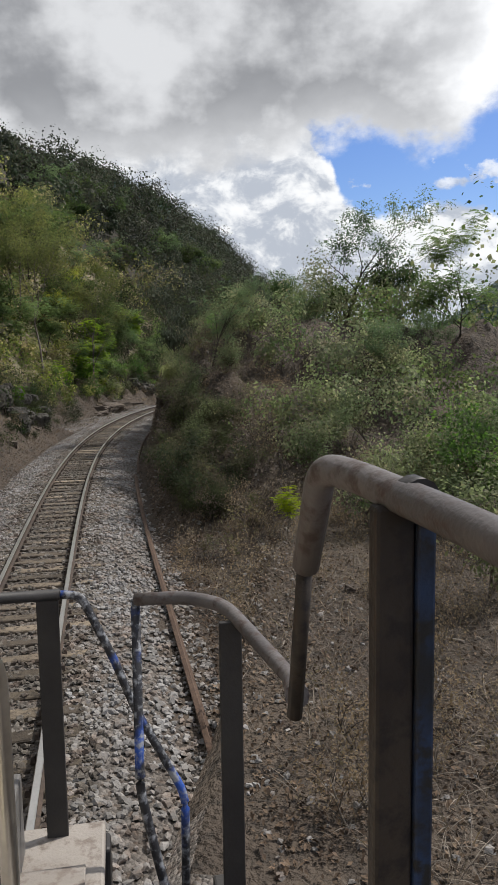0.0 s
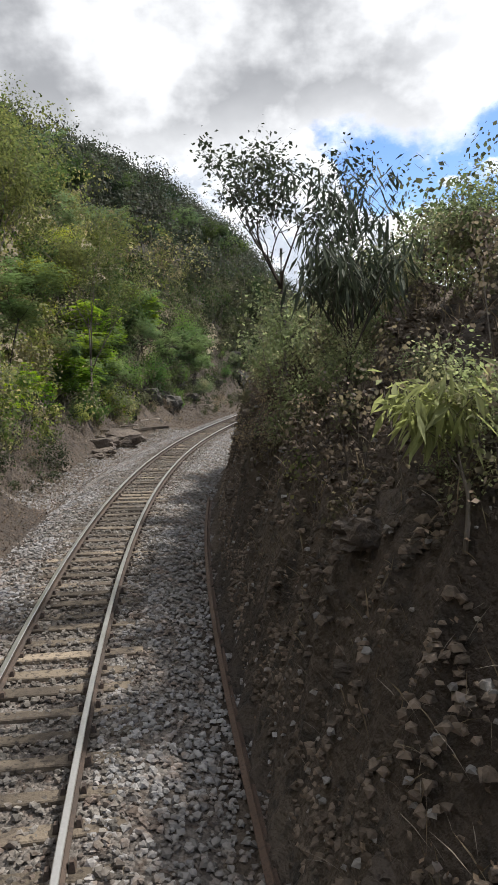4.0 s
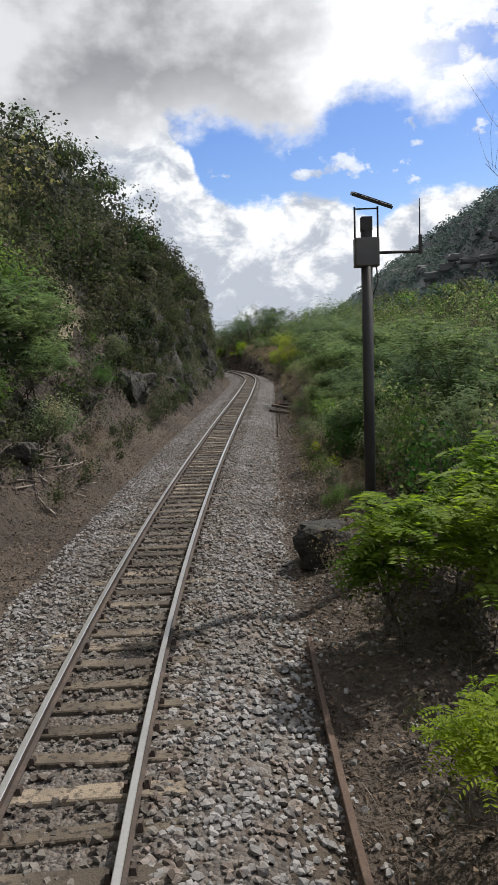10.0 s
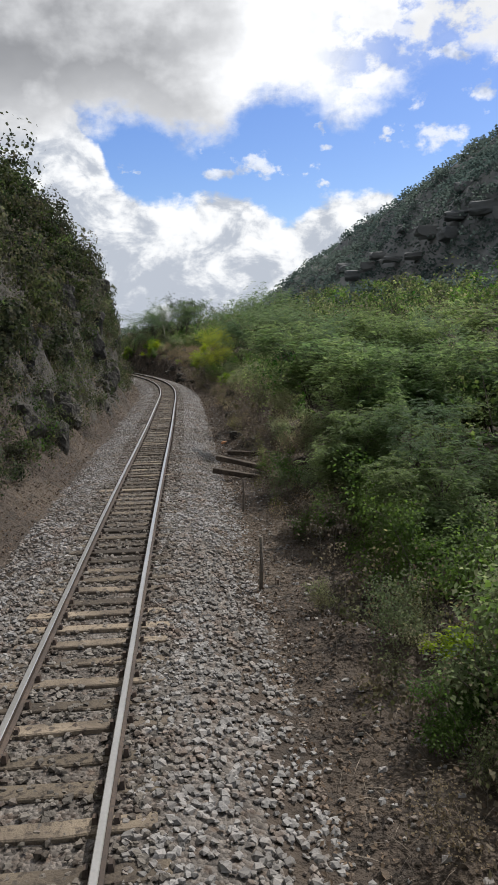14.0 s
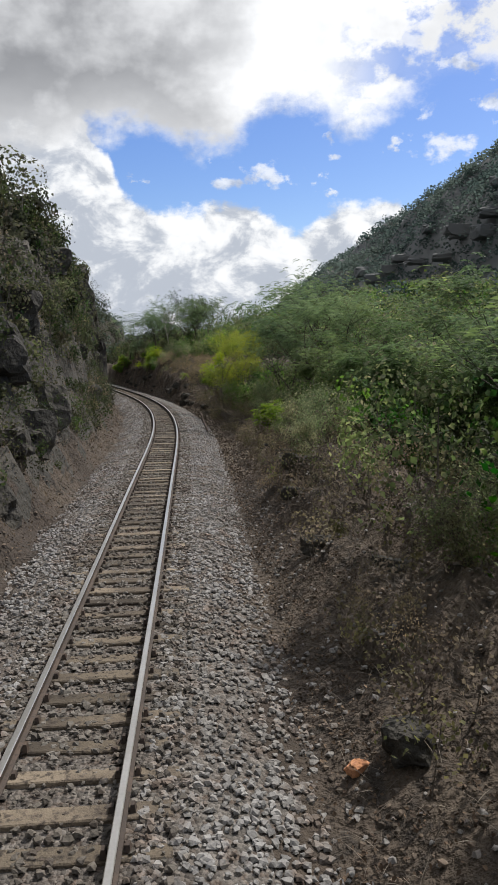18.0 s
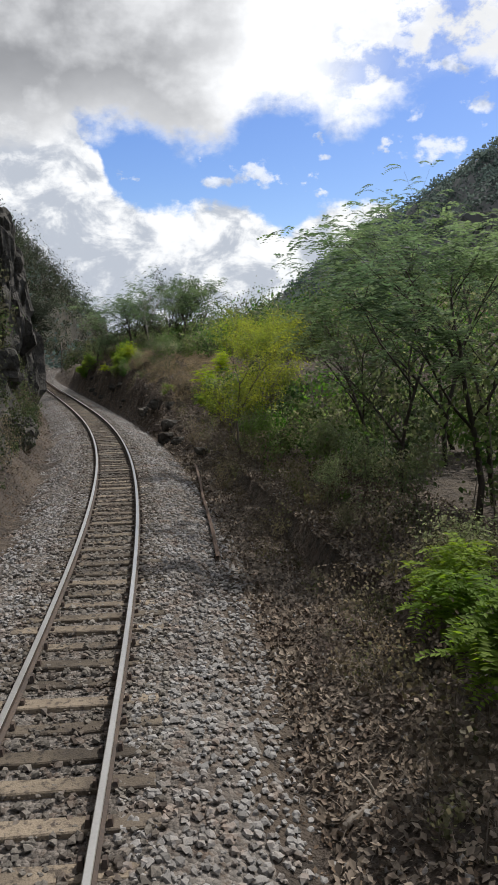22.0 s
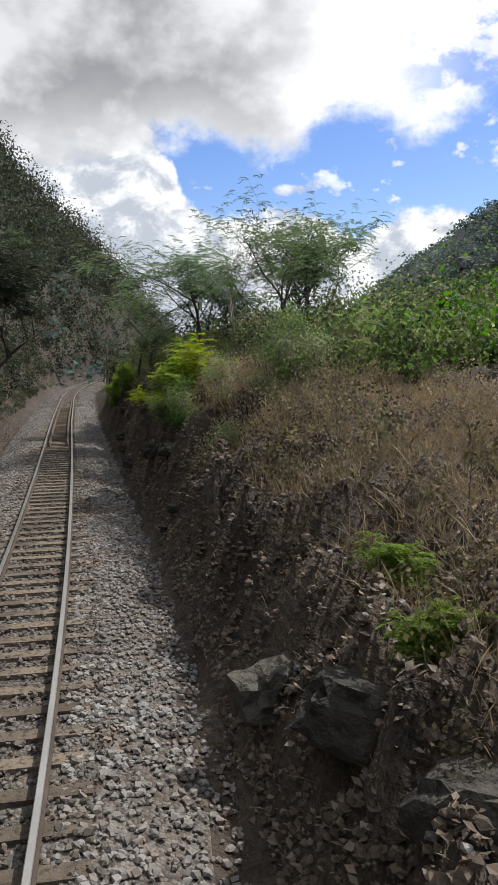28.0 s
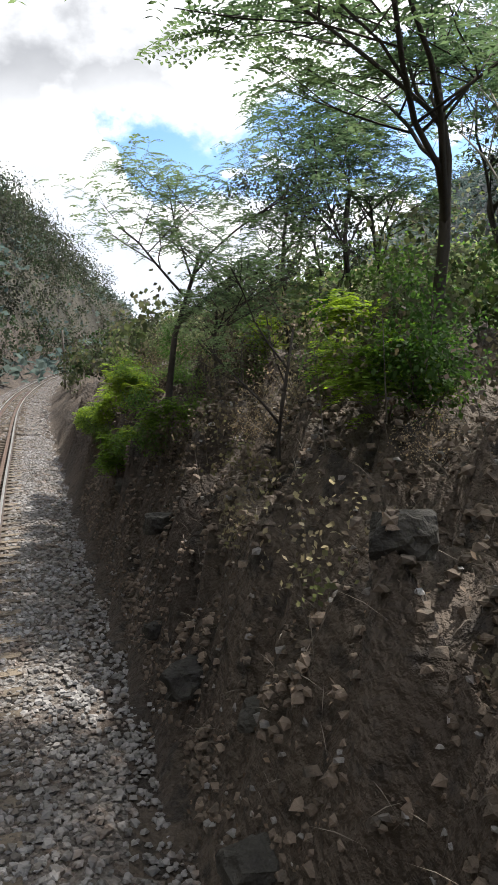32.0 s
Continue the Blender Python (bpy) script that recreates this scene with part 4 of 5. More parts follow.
def woods(name, label, n, s_range, u_range, height, seed, mat, keep=None, per=95, leaf=(0.14, 0.0035), power=1.5, wide=0.42):
    """A wood too dense to count: crowns of many leaves, each over a thin stem, rooted on the ground."""
    r = np.random.RandomState(seed)
    s = r.uniform(*s_range, n)
    u = u_range[0] + (u_range[1] - u_range[0]) * r.rand(n) ** power
    x, y, h = on_line(s, u)
    if keep is not None:
        k = keep(s, u, x, y)
        s, u, x, y = s[k], u[k], x[k], y[k]
    n = len(s)
    z = ground_z(x, y)
    H = height[0] + (height[1] - height[0]) * r.rand(n) ** 1.5
    H = H * np.clip(0.45 + np.abs(u) / 16, 0.4, 1.1)
    W = H * wide * (1 + 0.5 * r.rand(n))
    d = np.abs(u)
    size = leaf[0] + leaf[1] * d
    lobes = 7
    lc = r.normal(0, 1, (n, lobes, 3))
    lc /= np.linalg.norm(lc, axis=2, keepdims=True)
    lc *= np.array([0.62, 0.62, 0.5]) * (0.5 + 0.5 * r.rand(n, lobes, 1))
    lr = 0.32 + 0.26 * r.rand(n, lobes)
    m = np.repeat(np.arange(n), per)
    lob = r.randint(0, lobes, len(m))
    O = r.normal(0, 1, (len(m), 3))
    O[:, 2] += 0.25
    O /= np.linalg.norm(O, axis=1, keepdims=True)
    C = np.stack([x, y, z + H * 0.58], 1)[m] + lc[m, lob] * np.stack([W, W, H * 0.62], 1)[m]
    P = C + O * (W[m] * lr[m, lob] * (0.86 + 0.26 * r.rand(len(m))))[:, None]
    P[:, 2] = np.maximum(P[:, 2], z[m] + 0.05)
    D = np.cross(O, r.normal(0, 1, O.shape))
    V, F = leaf_quads(P, D, size[m] * (0.6 + 0.8 * r.rand(len(m))), 0.42, seed, 0.15, O + r.normal(0, .35, O.shape))
    # stems
    a = np.arange(3) * 2.094
    thick, lean = (0.003 + 0.006 * H)[:, None], r.normal(0, 0.22, (2, n, 1)) * W[:, None]
    lo = np.stack([x[:, None] + thick * np.cos(a), y[:, None] + thick * np.sin(a), np.repeat(z[:, None] - 0.2, 3, 1)], 2)
    hi = np.stack([x[:, None] + lean[0] + 0.4 * thick * np.cos(a), y[:, None] + lean[1] + 0.4 * thick * np.sin(a), np.repeat((z + H * 0.7)[:, None], 3, 1)], 2)
    SV = np.concatenate([lo, hi], 1).reshape(-1, 3)
    b = np.arange(n)[:, None] * 6
    SF = np.concatenate([b + np.array([[i, (i + 1) % 3, 3 + (i + 1) % 3, 3 + i]]) for i in range(3)], 0) + len(V)
    idx = np.concatenate([np.zeros(len(F), int), np.ones(len(SF), int)])
    me = mesh_from(name, np.concatenate([V, SV]), np.concatenate([F, SF]), [mat, M_BARK], False, idx)
    # one tone and tint for each crown
    for key, each in (("tone", np.clip(r.normal(0, 0.30, n), -0.55, 0.7)), ("tint", np.clip(r.normal(0, 0.6, n), -1.4, 1.4))):
        at = me.attributes.new(key, "FLOAT", "FACE")
        at.data.foreach_set("value", np.concatenate([np.repeat(each, per), np.zeros(len(SF))]).astype(np.float32))
    return tagged(new(name, me), label, "woodland", kind="stuff")


def patchy(s, u, x, y):
    """Bushes in groups, with open dry slope between them."""
    return (wave(x, y, 17, 21) + 0.5 * wave(x, y, 6, 22) > -0.15) | (u > -13)


def off_track(s, u, x, y):
    """Leaves free the bare verge beside the debris heap."""
    return (u < -4.4) | (s < 47) | (s > 68)


woods("bank_wood", "grey-green scrub at the foot of the hillside", 480, (-8, 62), (-4.0, -12), (1.3, 3.4), 11, M_FOREST, per=200, leaf=(0.095, 0.006), keep=off_track, power=1.0)
woods("dark_bank_wood", "scrub over the steep rocky bank, leaves darkened as under canopy shade", 820, (58, 172), (-4.0, -12), (1.3, 4.2), 19, M_DARK, per=180, leaf=(0.09, 0.006), keep=off_track, power=1.0)
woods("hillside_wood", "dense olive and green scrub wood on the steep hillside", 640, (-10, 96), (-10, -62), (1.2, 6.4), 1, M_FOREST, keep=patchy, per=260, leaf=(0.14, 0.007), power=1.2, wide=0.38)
# the slope's shadow is in the leaf colour of the next four woods
woods("far_hillside_wood", "scrub wood on the steep hillside past the bend, leaves darkened as in shadow", 760, (90, 250), (-10, -62), (1.4, 6.8), 20, M_FARHILL, per=190, leaf=(0.20, 0.007), power=1.2, wide=0.38)
woods("valley_end_wood", "scrub wood where the line curves out of sight, leaves darkened as in shadow", 900, (236, 390), (-3.4, -75), (4.0, 11.0), 21, M_FARHILL, per=110, leaf=(0.36, 0.006), power=1.3, wide=0.45)
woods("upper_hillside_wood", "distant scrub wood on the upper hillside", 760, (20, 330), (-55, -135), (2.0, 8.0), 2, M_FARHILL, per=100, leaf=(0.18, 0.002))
woods("far_cutting_wood", "scrub over the far curve of the track, leaves darkened as in shadow", 460, (168, 246), (-3.4, -17), (1.4, 6.0), 16, M_FARHILL, per=120, leaf=(0.15, 0.010), power=1.1)
woods("far_inside_wood", "dark scrub inside the far curve", 300, (190, 335), (3.6, 16), (1.4, 4.4), 17, M_DARK, per=120, leaf=(0.16, 0.010), power=1.1)
woods("bank_top_wood", "dull shrubby wood on top of the cutting bank", 150, (17, 50), (5.0, 14), (1.2, 2.6), 12, M_DULL, per=420, leaf=(0.055, 0.004), power=1.0)
woods("trackside_wood", "green thicket below the right bank", 130, (62, 110), (4.2, 15), (0.9, 4.0), 13, M_DEEP, per=420, leaf=(0.065, 0.006), power=1.0, wide=0.40)
woods("bend_wood", "thicket of dull green scrub inside the bend", 130, (106, 146), (6.5, 17), (1.2, 4.0), 14, M_DEEP, per=380, leaf=(0.075, 0.006), power=1.0)
woods("mound_wood", "green scrub behind the dry mound", 230, (161, 200), (7, 18), (1.4, 2.8), 15, M_DEEP, per=260, leaf=(0.085, 0.006), power=1.0)
woods("valley_wood", "green wood of the valley below the track", 950, (-10, 300), (14, 85), (3.0, 6.4), 3, M_DEEP, per=140, leaf=(0.03, 0.0085))
woods("valley_floor_wood", "low grey-green scrub filling the valley floor", 1100, (-6, 210), (15, 95), (1.8, 3.6), 4, M_DEEP, per=70, leaf=(0.10, 0.006), power=1.0, wide=0.6)


# shade at the hillside foot comes partly from this dark leaf colour
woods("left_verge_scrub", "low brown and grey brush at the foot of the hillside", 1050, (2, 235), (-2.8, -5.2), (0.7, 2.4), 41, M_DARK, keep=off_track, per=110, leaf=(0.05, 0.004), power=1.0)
woods("right_verge_scrub", "low dry brush on the bank beside the ballast", 1000, (13, 188), (2.95, 5.4), (0.7, 1.9), 42, M_BRUSH, per=120, leaf=(0.036, 0.003), power=1.0)
woods("bend_scrub", "low green scrub behind the spare rail", 130, (132, 150), (4.4, 9), (0.7, 2.2), 44, M_DEEP, per=170, leaf=(0.07, 0.005), power=1.0)
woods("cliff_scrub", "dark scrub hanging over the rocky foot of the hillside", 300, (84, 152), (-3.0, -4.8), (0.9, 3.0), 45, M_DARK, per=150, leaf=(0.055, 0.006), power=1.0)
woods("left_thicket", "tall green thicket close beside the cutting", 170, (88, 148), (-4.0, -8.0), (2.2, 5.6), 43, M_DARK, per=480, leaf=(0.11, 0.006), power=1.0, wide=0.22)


def far_wood():
    """Crowns on the mountain across the valley and on the hills that close it."""
    r = np.random.RandomState(8)
    n = 15000
    a, d = np.radians(np.where(r.rand(n) < 0.85, r.uniform(7, 47, n), r.uniform(-30, 7, n))), r.uniform(240, 520, n)
    x, y = np.sin(a) * d, np.cos(a) * d
    z = ground_z(x, y)
    per = 15
    m = np.repeat(np.arange(n), per)
    O = r.normal(0, 1, (len(m), 3))
    O /= np.linalg.norm(O, axis=1, keepdims=True)
    O[:, 2] = np.abs(O[:, 2])
    W = (1.1 + 2.2 * r.rand(n) ** 2)[m][:, None]
    P = np.stack([x, y, z + 0.5], 1)[m] + O * W
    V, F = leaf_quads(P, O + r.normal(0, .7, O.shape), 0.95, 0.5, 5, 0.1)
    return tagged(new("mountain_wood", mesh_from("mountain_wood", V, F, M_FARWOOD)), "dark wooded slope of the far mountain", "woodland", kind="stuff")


far_wood()

# shrubs along both banks
rb = random.Random(21)


def line_of(kinds, n, s0, s1, u0, u1, lo, hi, tall=1.0, group=""):
    for _ in range(n):
        ob = plant(kinds[rb.randrange(len(kinds))], rb.uniform(s0, s1), rb.uniform(u0, u1), rb.uniform(lo, hi), rb.uniform(0, 360), 0.05, tall)
        if group:
            ob["group"] = group


line_of(dull_bush, 26, 17, 47, 3.2, 4.3, 0.3, 0.6, group="bushes on the cutting bank")
line_of(dull_bush, 22, 21, 48, 3.6, 6.5, 0.6, 1.1, group="bushes on the cutting bank")
line_of(dull_bush, 10, 8, 24, 5.0, 10, 0.7, 1.2, group="bushes on the cutting bank")
line_of(dry_bush, 50, 2, 48, 2.7, 7, 0.4, 0.8, group="dry shrubs on the right bank")
line_of(green_bush + dull_bush, 14, 62, 80, 4.6, 7.5, 0.7, 1.2, group="bushes below the line")
line_of(green_bush + dull_bush, 16, 70, 86, 4.2, 6.0, 0.6, 1.1, group="bushes below the line")
line_of(dull_bush, 14, 84, 106, 4.2, 6.0, 0.5, 0.9, group="bushes below the line")
line_of(dry_bush, 50, 60, 142, 2.9, 5.0, 0.35, 0.75, group="dry shrubs on the right bank")
line_of(dull_bush, 18, 104, 134, 5.0, 8, 0.6, 1.1, group="bushes inside the bend")
line_of(dry_bush, 44, 150, 166, 3.4, 9, 0.5, 1.0, group="dry shrubs on the mound")
line_of(lush_bush + green_bush, 10, 171, 184, 4.2, 6.0, 0.45, 0.7, group="bushes on the mound")
line_of(dry_bush, 26, 166, 186, 3.7, 6.5, 0.4, 0.8, group="dry shrubs on the mound")
line_of(dull_bush, 8, 159, 167, 2.9, 3.8, 0.4, 0.7, group="bushes on the mound")
line_of(green_bush + dull_bush, 18, 160, 190, 4.5, 8, 0.6, 1.1, group="bushes on the mound")
line_of(dull_bush + green_bush, 40, 0, 200, -7, -4.2, 0.6, 1.2, group="bushes on the hillside bank")
line_of(dry_bush, 84, 8, 176, -5.2, -3.0, 0.4, 0.85, group="dry shrubs on the hillside bank")
line_of(feather_tree, 9, 66, 106, 5.5, 12, 0.55, 1.0, group="young trees of the thicket")
line_of(umbrella_tree, 5, 70, 104, 6.5, 13, 0.6, 0.9, group="young trees of the thicket")
line_of(feather_tree, 5, 108, 132, 7, 14, 0.7, 1.1, group="young trees of the thicket")
line_of(thicket_tree, 28, 63, 110, 5.2, 13, 0.55, 1.0, group="young trees of the thicket")
line_of(thicket_tree, 10, 108, 129, 8.0, 15, 0.7, 1.0, group="young trees of the thicket")
line_of(round_tree, 34, 30, 150, -62, -14, 0.8, 1.35, group="trees of the hillside")
line_of(round_tree, 14, 150, 250, -60, -12, 0.9, 1.5, group="trees of the hillside")
line_of(round_tree + thicket_tree, 14, 44, 74, -11, -6.5, 0.7, 1.1, group="trees at the hillside foot")
line_of(thicket_tree, 7, 111, 124, 6.2, 9.0, 0.5, 0.8, group="young trees of the thicket")
line_of(dry_bush, 22, 4, 18, 4.2, 9, 0.5, 0.9, group="dry shrubs on the right bank")
line_of(dull_bush, 9, 10, 20, 6.5, 12, 0.6, 1.0, group="bushes right of the cutting")
line_of(dark_bush, 13, 16.6, 22.0, 2.8, 4.2, 0.6, 0.95, group="dark bushes of the cutting corner")
line_of(dull_bush, 12, 21, 44, 3.3, 4.8, 0.4, 0.75, group="bushes on the cutting bank")
line_of(dull_bush + green_bush, 12, 108, 131, 4.0, 5.8, 0.3, 0.6, group="bushes inside the bend")
line_of(dull_bush + green_bush, 6, 10, 17, 7.5, 10, 1.0, 1.4, group="bushes right of the cutting")
line_of(round_tree + thicket_tree, 9, 54, 78, -7.0, -5.0, 0.55, 0.85, group="trees at the hillside foot")
plant(tall_tree[0], 54.5, -4.6, 0.82, 0)
plant(tall_tree[1], 47.5, -6.0, 0.95, 120)
plant(tall_tree[0], 50.5, -8.5, 0.9, 230)
plant(round_tree[0], 60.0, -12.5, 1.75, 20)
plant(round_tree[1], 57.0, -12.0, 1.7, 130)
plant(forked_tree[0], 66.0, -13.0, 1.4, 250)
# single plants that stand out
plant(overhang_tree[0], 179.2, 4.2, 0.62, 200)
plant(forked_tree[0], 62.0, -14.5, 1.05, 40)
plant(round_tree[0], 60.0, -17.0, 1.25, 10)
plant(round_tree[1], 57.5, -15.0, 1.2, 200)
plant(forked_tree[1], 68.5, -16.0, 0.9, 90)
plant(round_tree[0], 75.0, -19.5, 1.1, 300)
plant(round_tree[1], 84.0, -22.0, 1.2, 150)
plant(umbrella_tree[1], 110.0, -17.0, 1.0, 60)
plant(feather_tree[1], 131.2, 6.9, 1.2, 30)
plant(feather_tree[2], 132.8, 6.8, 1.1, 150)
plant(umbrella_tree[0], 128.0, 7.2, 1.25, 70)
plant(feather_tree[0], 129.6, 8.4, 1.25, 250)
plant(forked_tree[0], 31.0, 10.6, 1.15, 20, 0.0, 0.78)
plant(forked_tree[1], 21.8, 9.4, 0.5, 70)
plant(forked_tree[1], 23.6, 11.4, 0.5, 160)
plant(thicket_tree[0], 26, 14, 0.8, 0)
plant(thicket_tree[1], 20, 15, 0.8, 70)
plant(round_tree[0], 30.9, 7.9, 0.42, 30)
plant(round_tree[1], 29, 12, 0.6, 120)
plant(round_tree[0], 33, 11, 0.6, 220)
plant(spread_tree[0], 33.5, 3.6, 0.86, 80)
plant(droop_tree[0], 29.0, 3.5, 0.46, 40)
plant(droop_tree[0], 29.6, 3.7, 0.42, 200)
plant(droop_tree[0], 29.5, 7.2, 0.3, 100)
plant(mango_shrub[0], 25.4, 3.3, 0.62, 10)
plant(overhang_tree[0], 175.9, 5.8, 1.25, 0, 0.0, 0.84)
plant(overhang_tree[0], 181.5, 3.7, 0.95, 120)
plant(feather_tree[1], 175.3, 3.7, 0.52, 70)
plant(spread_tree[0], 182.4, 12.2, 1.5, 140)
plant(spread_tree[0], 187.0, 9.0, 1.1, 20)
plant(feather_tree[2], 178.6, 11.8, 1.35, 160)
plant(umbrella_tree[1], 178.2, 10.5, 1.15, 60)
plant(feather_tree[0], 33, 9, 0.5, 200)
plant(dull_bush[0], 32, 3.3, 0.9, 40)
plant(dull_bush[1], 33, 3.2, 1.1, 140)
plant(bright_bush[1], 13.5, 4.6, 0.42, 60)
plant(feather_tree[2], 23.5, 4.5, 0.54, 20)
plant(feather_tree[0], 24.2, 5.0, 0.48, 140)
plant(feather_tree[0], 27.5, 6.6, 0.42, 110)
plant(feather_tree[1], 24.6, 7.6, 0.42, 210)
plant(bright_bush[0], 168.7, 2.95, 0.5, 40)
plant(bare_tree[0], 57.0, 5.0, 1.2, 15)
plant(bare_tree[1], 66.0, 7.6, 1.0, 75)
plant(lush_bush[1], 60.6, 3.5, 0.95, 210)
plant(lush_bush[0], 62.2, 4.6, 1.2, 100)
plant(lush_bush[0], 60.0, 4.9, 1.0, 320)
plant(bright_bush[0], 56.2, 3.2, 0.48, 0)
plant(bright_bush[1], 57.4, 3.7, 0.45, 90)
plant(bright_bush[0], 72.5, 3.7, 0.3, 180)
plant(bright_bush[1], 76.0, 3.6, 0.26, 250)
plant(bright_bush[0], 79.5, 4.3, 0.34, 90)
plant(lush_bush[1], 120.0, 3.9, 0.8, 20)
plant(lush_bush[0], 122.8, 4.2, 0.75, 100)
plant(dull_bush[0], 117.4, 5.4, 1.1, 200)
plant(dull_bush[1], 114.6, 5.0, 0.9, 300)
plant(yellow_tree[0], 136.6, 3.9, 0.85, 0)
plant(green_bush[0], 136.9, 4.5, 0.85, 60)
plant(dull_bush[1], 138.4, 4.4, 0.9, 10)
plant(yellow_tree[1], 139.0, 5.2, 0.95, 140)
plant(yellow_tree[0], 143.5, 6.6, 0.85, 230)
plant(yellow_tree[1], 148.5, 7.6, 0.6, 60)
plant(yellow_tree[0], 152.5, 8.6, 0.62, 20)
plant(feather_tree[1], 134.5, 9.6, 1.5, 40)
plant(feather_tree[2], 137.5, 11.5, 1.7, 200)
plant(feather_tree[0], 126.5, 9.5, 1.25, 300)
plant(feather_tree[2], 147.5, 13.0, 1.7, 90)
plant(umbrella_tree[0], 175.0, 10.0, 1.2, 0)
plant(umbrella_tree[0], 182.0, 8.6, 1.0, 140)
plant(feather_tree[0], 182.6, 13.3, 1.4, 160)
plant(feather_tree[1], 171.5, 8.0, 1.22, 40)
plant(bright_bush[0], 149.5, 5.6, 0.85, 10)
plant(bright_bush[1], 152.0, 6.6, 0.85, 80)
plant(bright_bush[0], 147.0, 6.4, 0.8, 160)
plant(bright_bush[1], 154.5, 7.4, 0.7, 200)
plant(lush_bush[0], 150.6, 3.6, 0.38, 40)
plant(lush_bush[1], 151.8, 3.9, 0.4, 130)
plant(lush_bush[1], 144.9, 4.2, 0.55, 70)
plant(lush_bush[0], 62.0, -7.6, 2.0, 40)
plant(lush_bush[1], 70.0, -7.6, 2.1, 120)
plant(yellow_tree[0], 58.5, -8.8, 0.95, 70)
plant(yellow_tree[1], 62.5, -10.5, 1.1, 190)
plant(green_bush[1], 77.0, -6.8, 2.0, 20)
plant(feather_tree[0], 66.0, -6.6, 0.7, 200)
plant(umbrella_tree[1], 71.0, -13.5, 0.95, 20)
plant(umbrella_tree[0], 86.0, -16.0, 1.0, 120)
plant(umbrella_tree[1], 96.0, -30.0, 1.2, 200)
plant(umbrella_tree[0], 120.0, -40.0, 1.3, 20)
line_of(umbrella_tree, 9, 186, 262, -22, -6, 0.7, 1.15, group="trees of the far hillside")
plant(umbrella_tree[1], 196.0, -12.0, 1.1, 60)
plant(umbrella_tree[0], 206.0, -18.0, 1.2, 160)
plant(green_bush[2], 162.5, 3.4, 0.8, 0)
plant(lush_bush[1], 165.0, 3.4, 0.82, 30)
plant(lush_bush[0], 166.2, 3.0, 0.62, 150)
plant(bright_bush[0], 165.6, 3.2, 0.66, 240)
plant(bright_bush[1], 164.4, 3.8, 0.8, 20)
plant(lush_bush[0], 164.2, 3.3, 0.7, 330)
plant(lush_bush[1], 168.4, 4.3, 0.85, 90)
plant(bright_bush[0], 170.0, 4.9, 0.8, 60)
plant(feather_tree[2], 180.5, 7.0, 1.2, 100)
plant(feather_tree[1], 185.0, 7.5, 1.3, 310)
plant(bare_tree[0], 176.0, 7.5, 1.2, 0)
plant(lush_bush[0], 55.0, -5.6, 1.5, 0)
plant(lush_bush[1], 58.5, -6.2, 1.7, 90)
plant(green_bush[0], 61.5, -5.6, 1.5, 180)
plant(green_bush[1], 66.0, -5.4, 1.4, 30)
plant(bright_bush[0], 46.5, -5.2, 0.9, 120)
plant(bright_bush[1], 49.5, -5.8, 1.0, 200)
plant(lean_tree[0], 177.0, -4.0, 1.5, 5)
line_of(green_bush + dull_bush, 26, 66, 93, 2.95, 4.3, 0.32, 0.62, group="low bushes at the ballast edge")
line_of(thicket_tree, 9, 70, 92, 4.2, 5.6, 0.4, 0.62, group="young trees of the thicket")
line_of(dark_bush, 5, 15.5, 19.5, 2.75, 3.6, 0.4, 0.7, group="dark bushes of the cutting corner")
line_of(dry_bush, 26, 3, 15, 3.0, 8.5, 0.35, 0.7, group="dry shrubs on the right bank")
line_of(dark_bush, 9, 22, 42, -4.4, -3.4, 0.45, 0.8, group="dark bushes of the hillside foot")
line_of(green_bush + lush_bush, 16, 178.5, 188, 2.6, 3.5, 0.4, 0.72, group="bushes on the mound")
plant(umbrella_tree[0], 139.0, -8.0, 0.8, 60)


def blades(name, label, n, s_range, u_range, length, mat, seed, slim=0.035, up=1.0, lift=0.0, droop=0.15, category="grass", power=1.0):
    """Grass, litter or twigs strewn over the ground: one leaf-thin quad each."""
    r = np.random.RandomState(seed)
    s = r.uniform(*s_range, n)
    u = u_range[0] + (u_range[1] - u_range[0]) * r.rand(n) ** power
    x, y, h = on_line(s, u)
    P = np.stack([x, y, ground_z(x, y) + lift], 1)
    D = np.stack([r.normal(0, .55, n), r.normal(0, .55, n), np.full(n, up) + r.normal(0, 0.12, n)], 1)
    V, F = leaf_quads(P, D, length * (0.5 + r.rand(n)), slim, seed, droop)
    return tagged(new(name, mesh_from(name, V, F, mat)), label, category, kind="stuff")


blades("dry_grass", "straw-coloured dry grass on the mound", 46000, (149, 168), (3.4, 10), 0.38, M_STRAW, 31, 0.012)
blades("bank_grass", "sparse dry grass on the cutting bank", 8500, (14, 50), (2.6, 8), 0.28, M_DULLGRASS, 32, 0.018)
blades("start_grass", "yellow-brown grass tufts on the low bank", 2600, (1, 17), (2.9, 8.5), 0.34, M_DULLGRASS, 40, 0.012)
blades("verge_grass", "dry grass tufts beside the track", 20000, (0, 180), (-2.4, -5.5), 0.24, M_DULLGRASS, 33, 0.018)
blades("verge_litter", "fallen brown leaves beside the ballast", 80000, (0, 184), (2.15, 5.0), 0.045, M_LITTER, 34, 0.3, 0.3, 0.015, 0.0, "leaf litter", 1.3)
blades("bend_litter", "pale and brown leaf litter inside the bend, brightened as sunlit", 60000, (114, 152), (2.3, 7.5), 0.075, M_PALELITTER, 39, 0.3, 0.3, 0.015, 0.0, "leaf litter", 1.2)
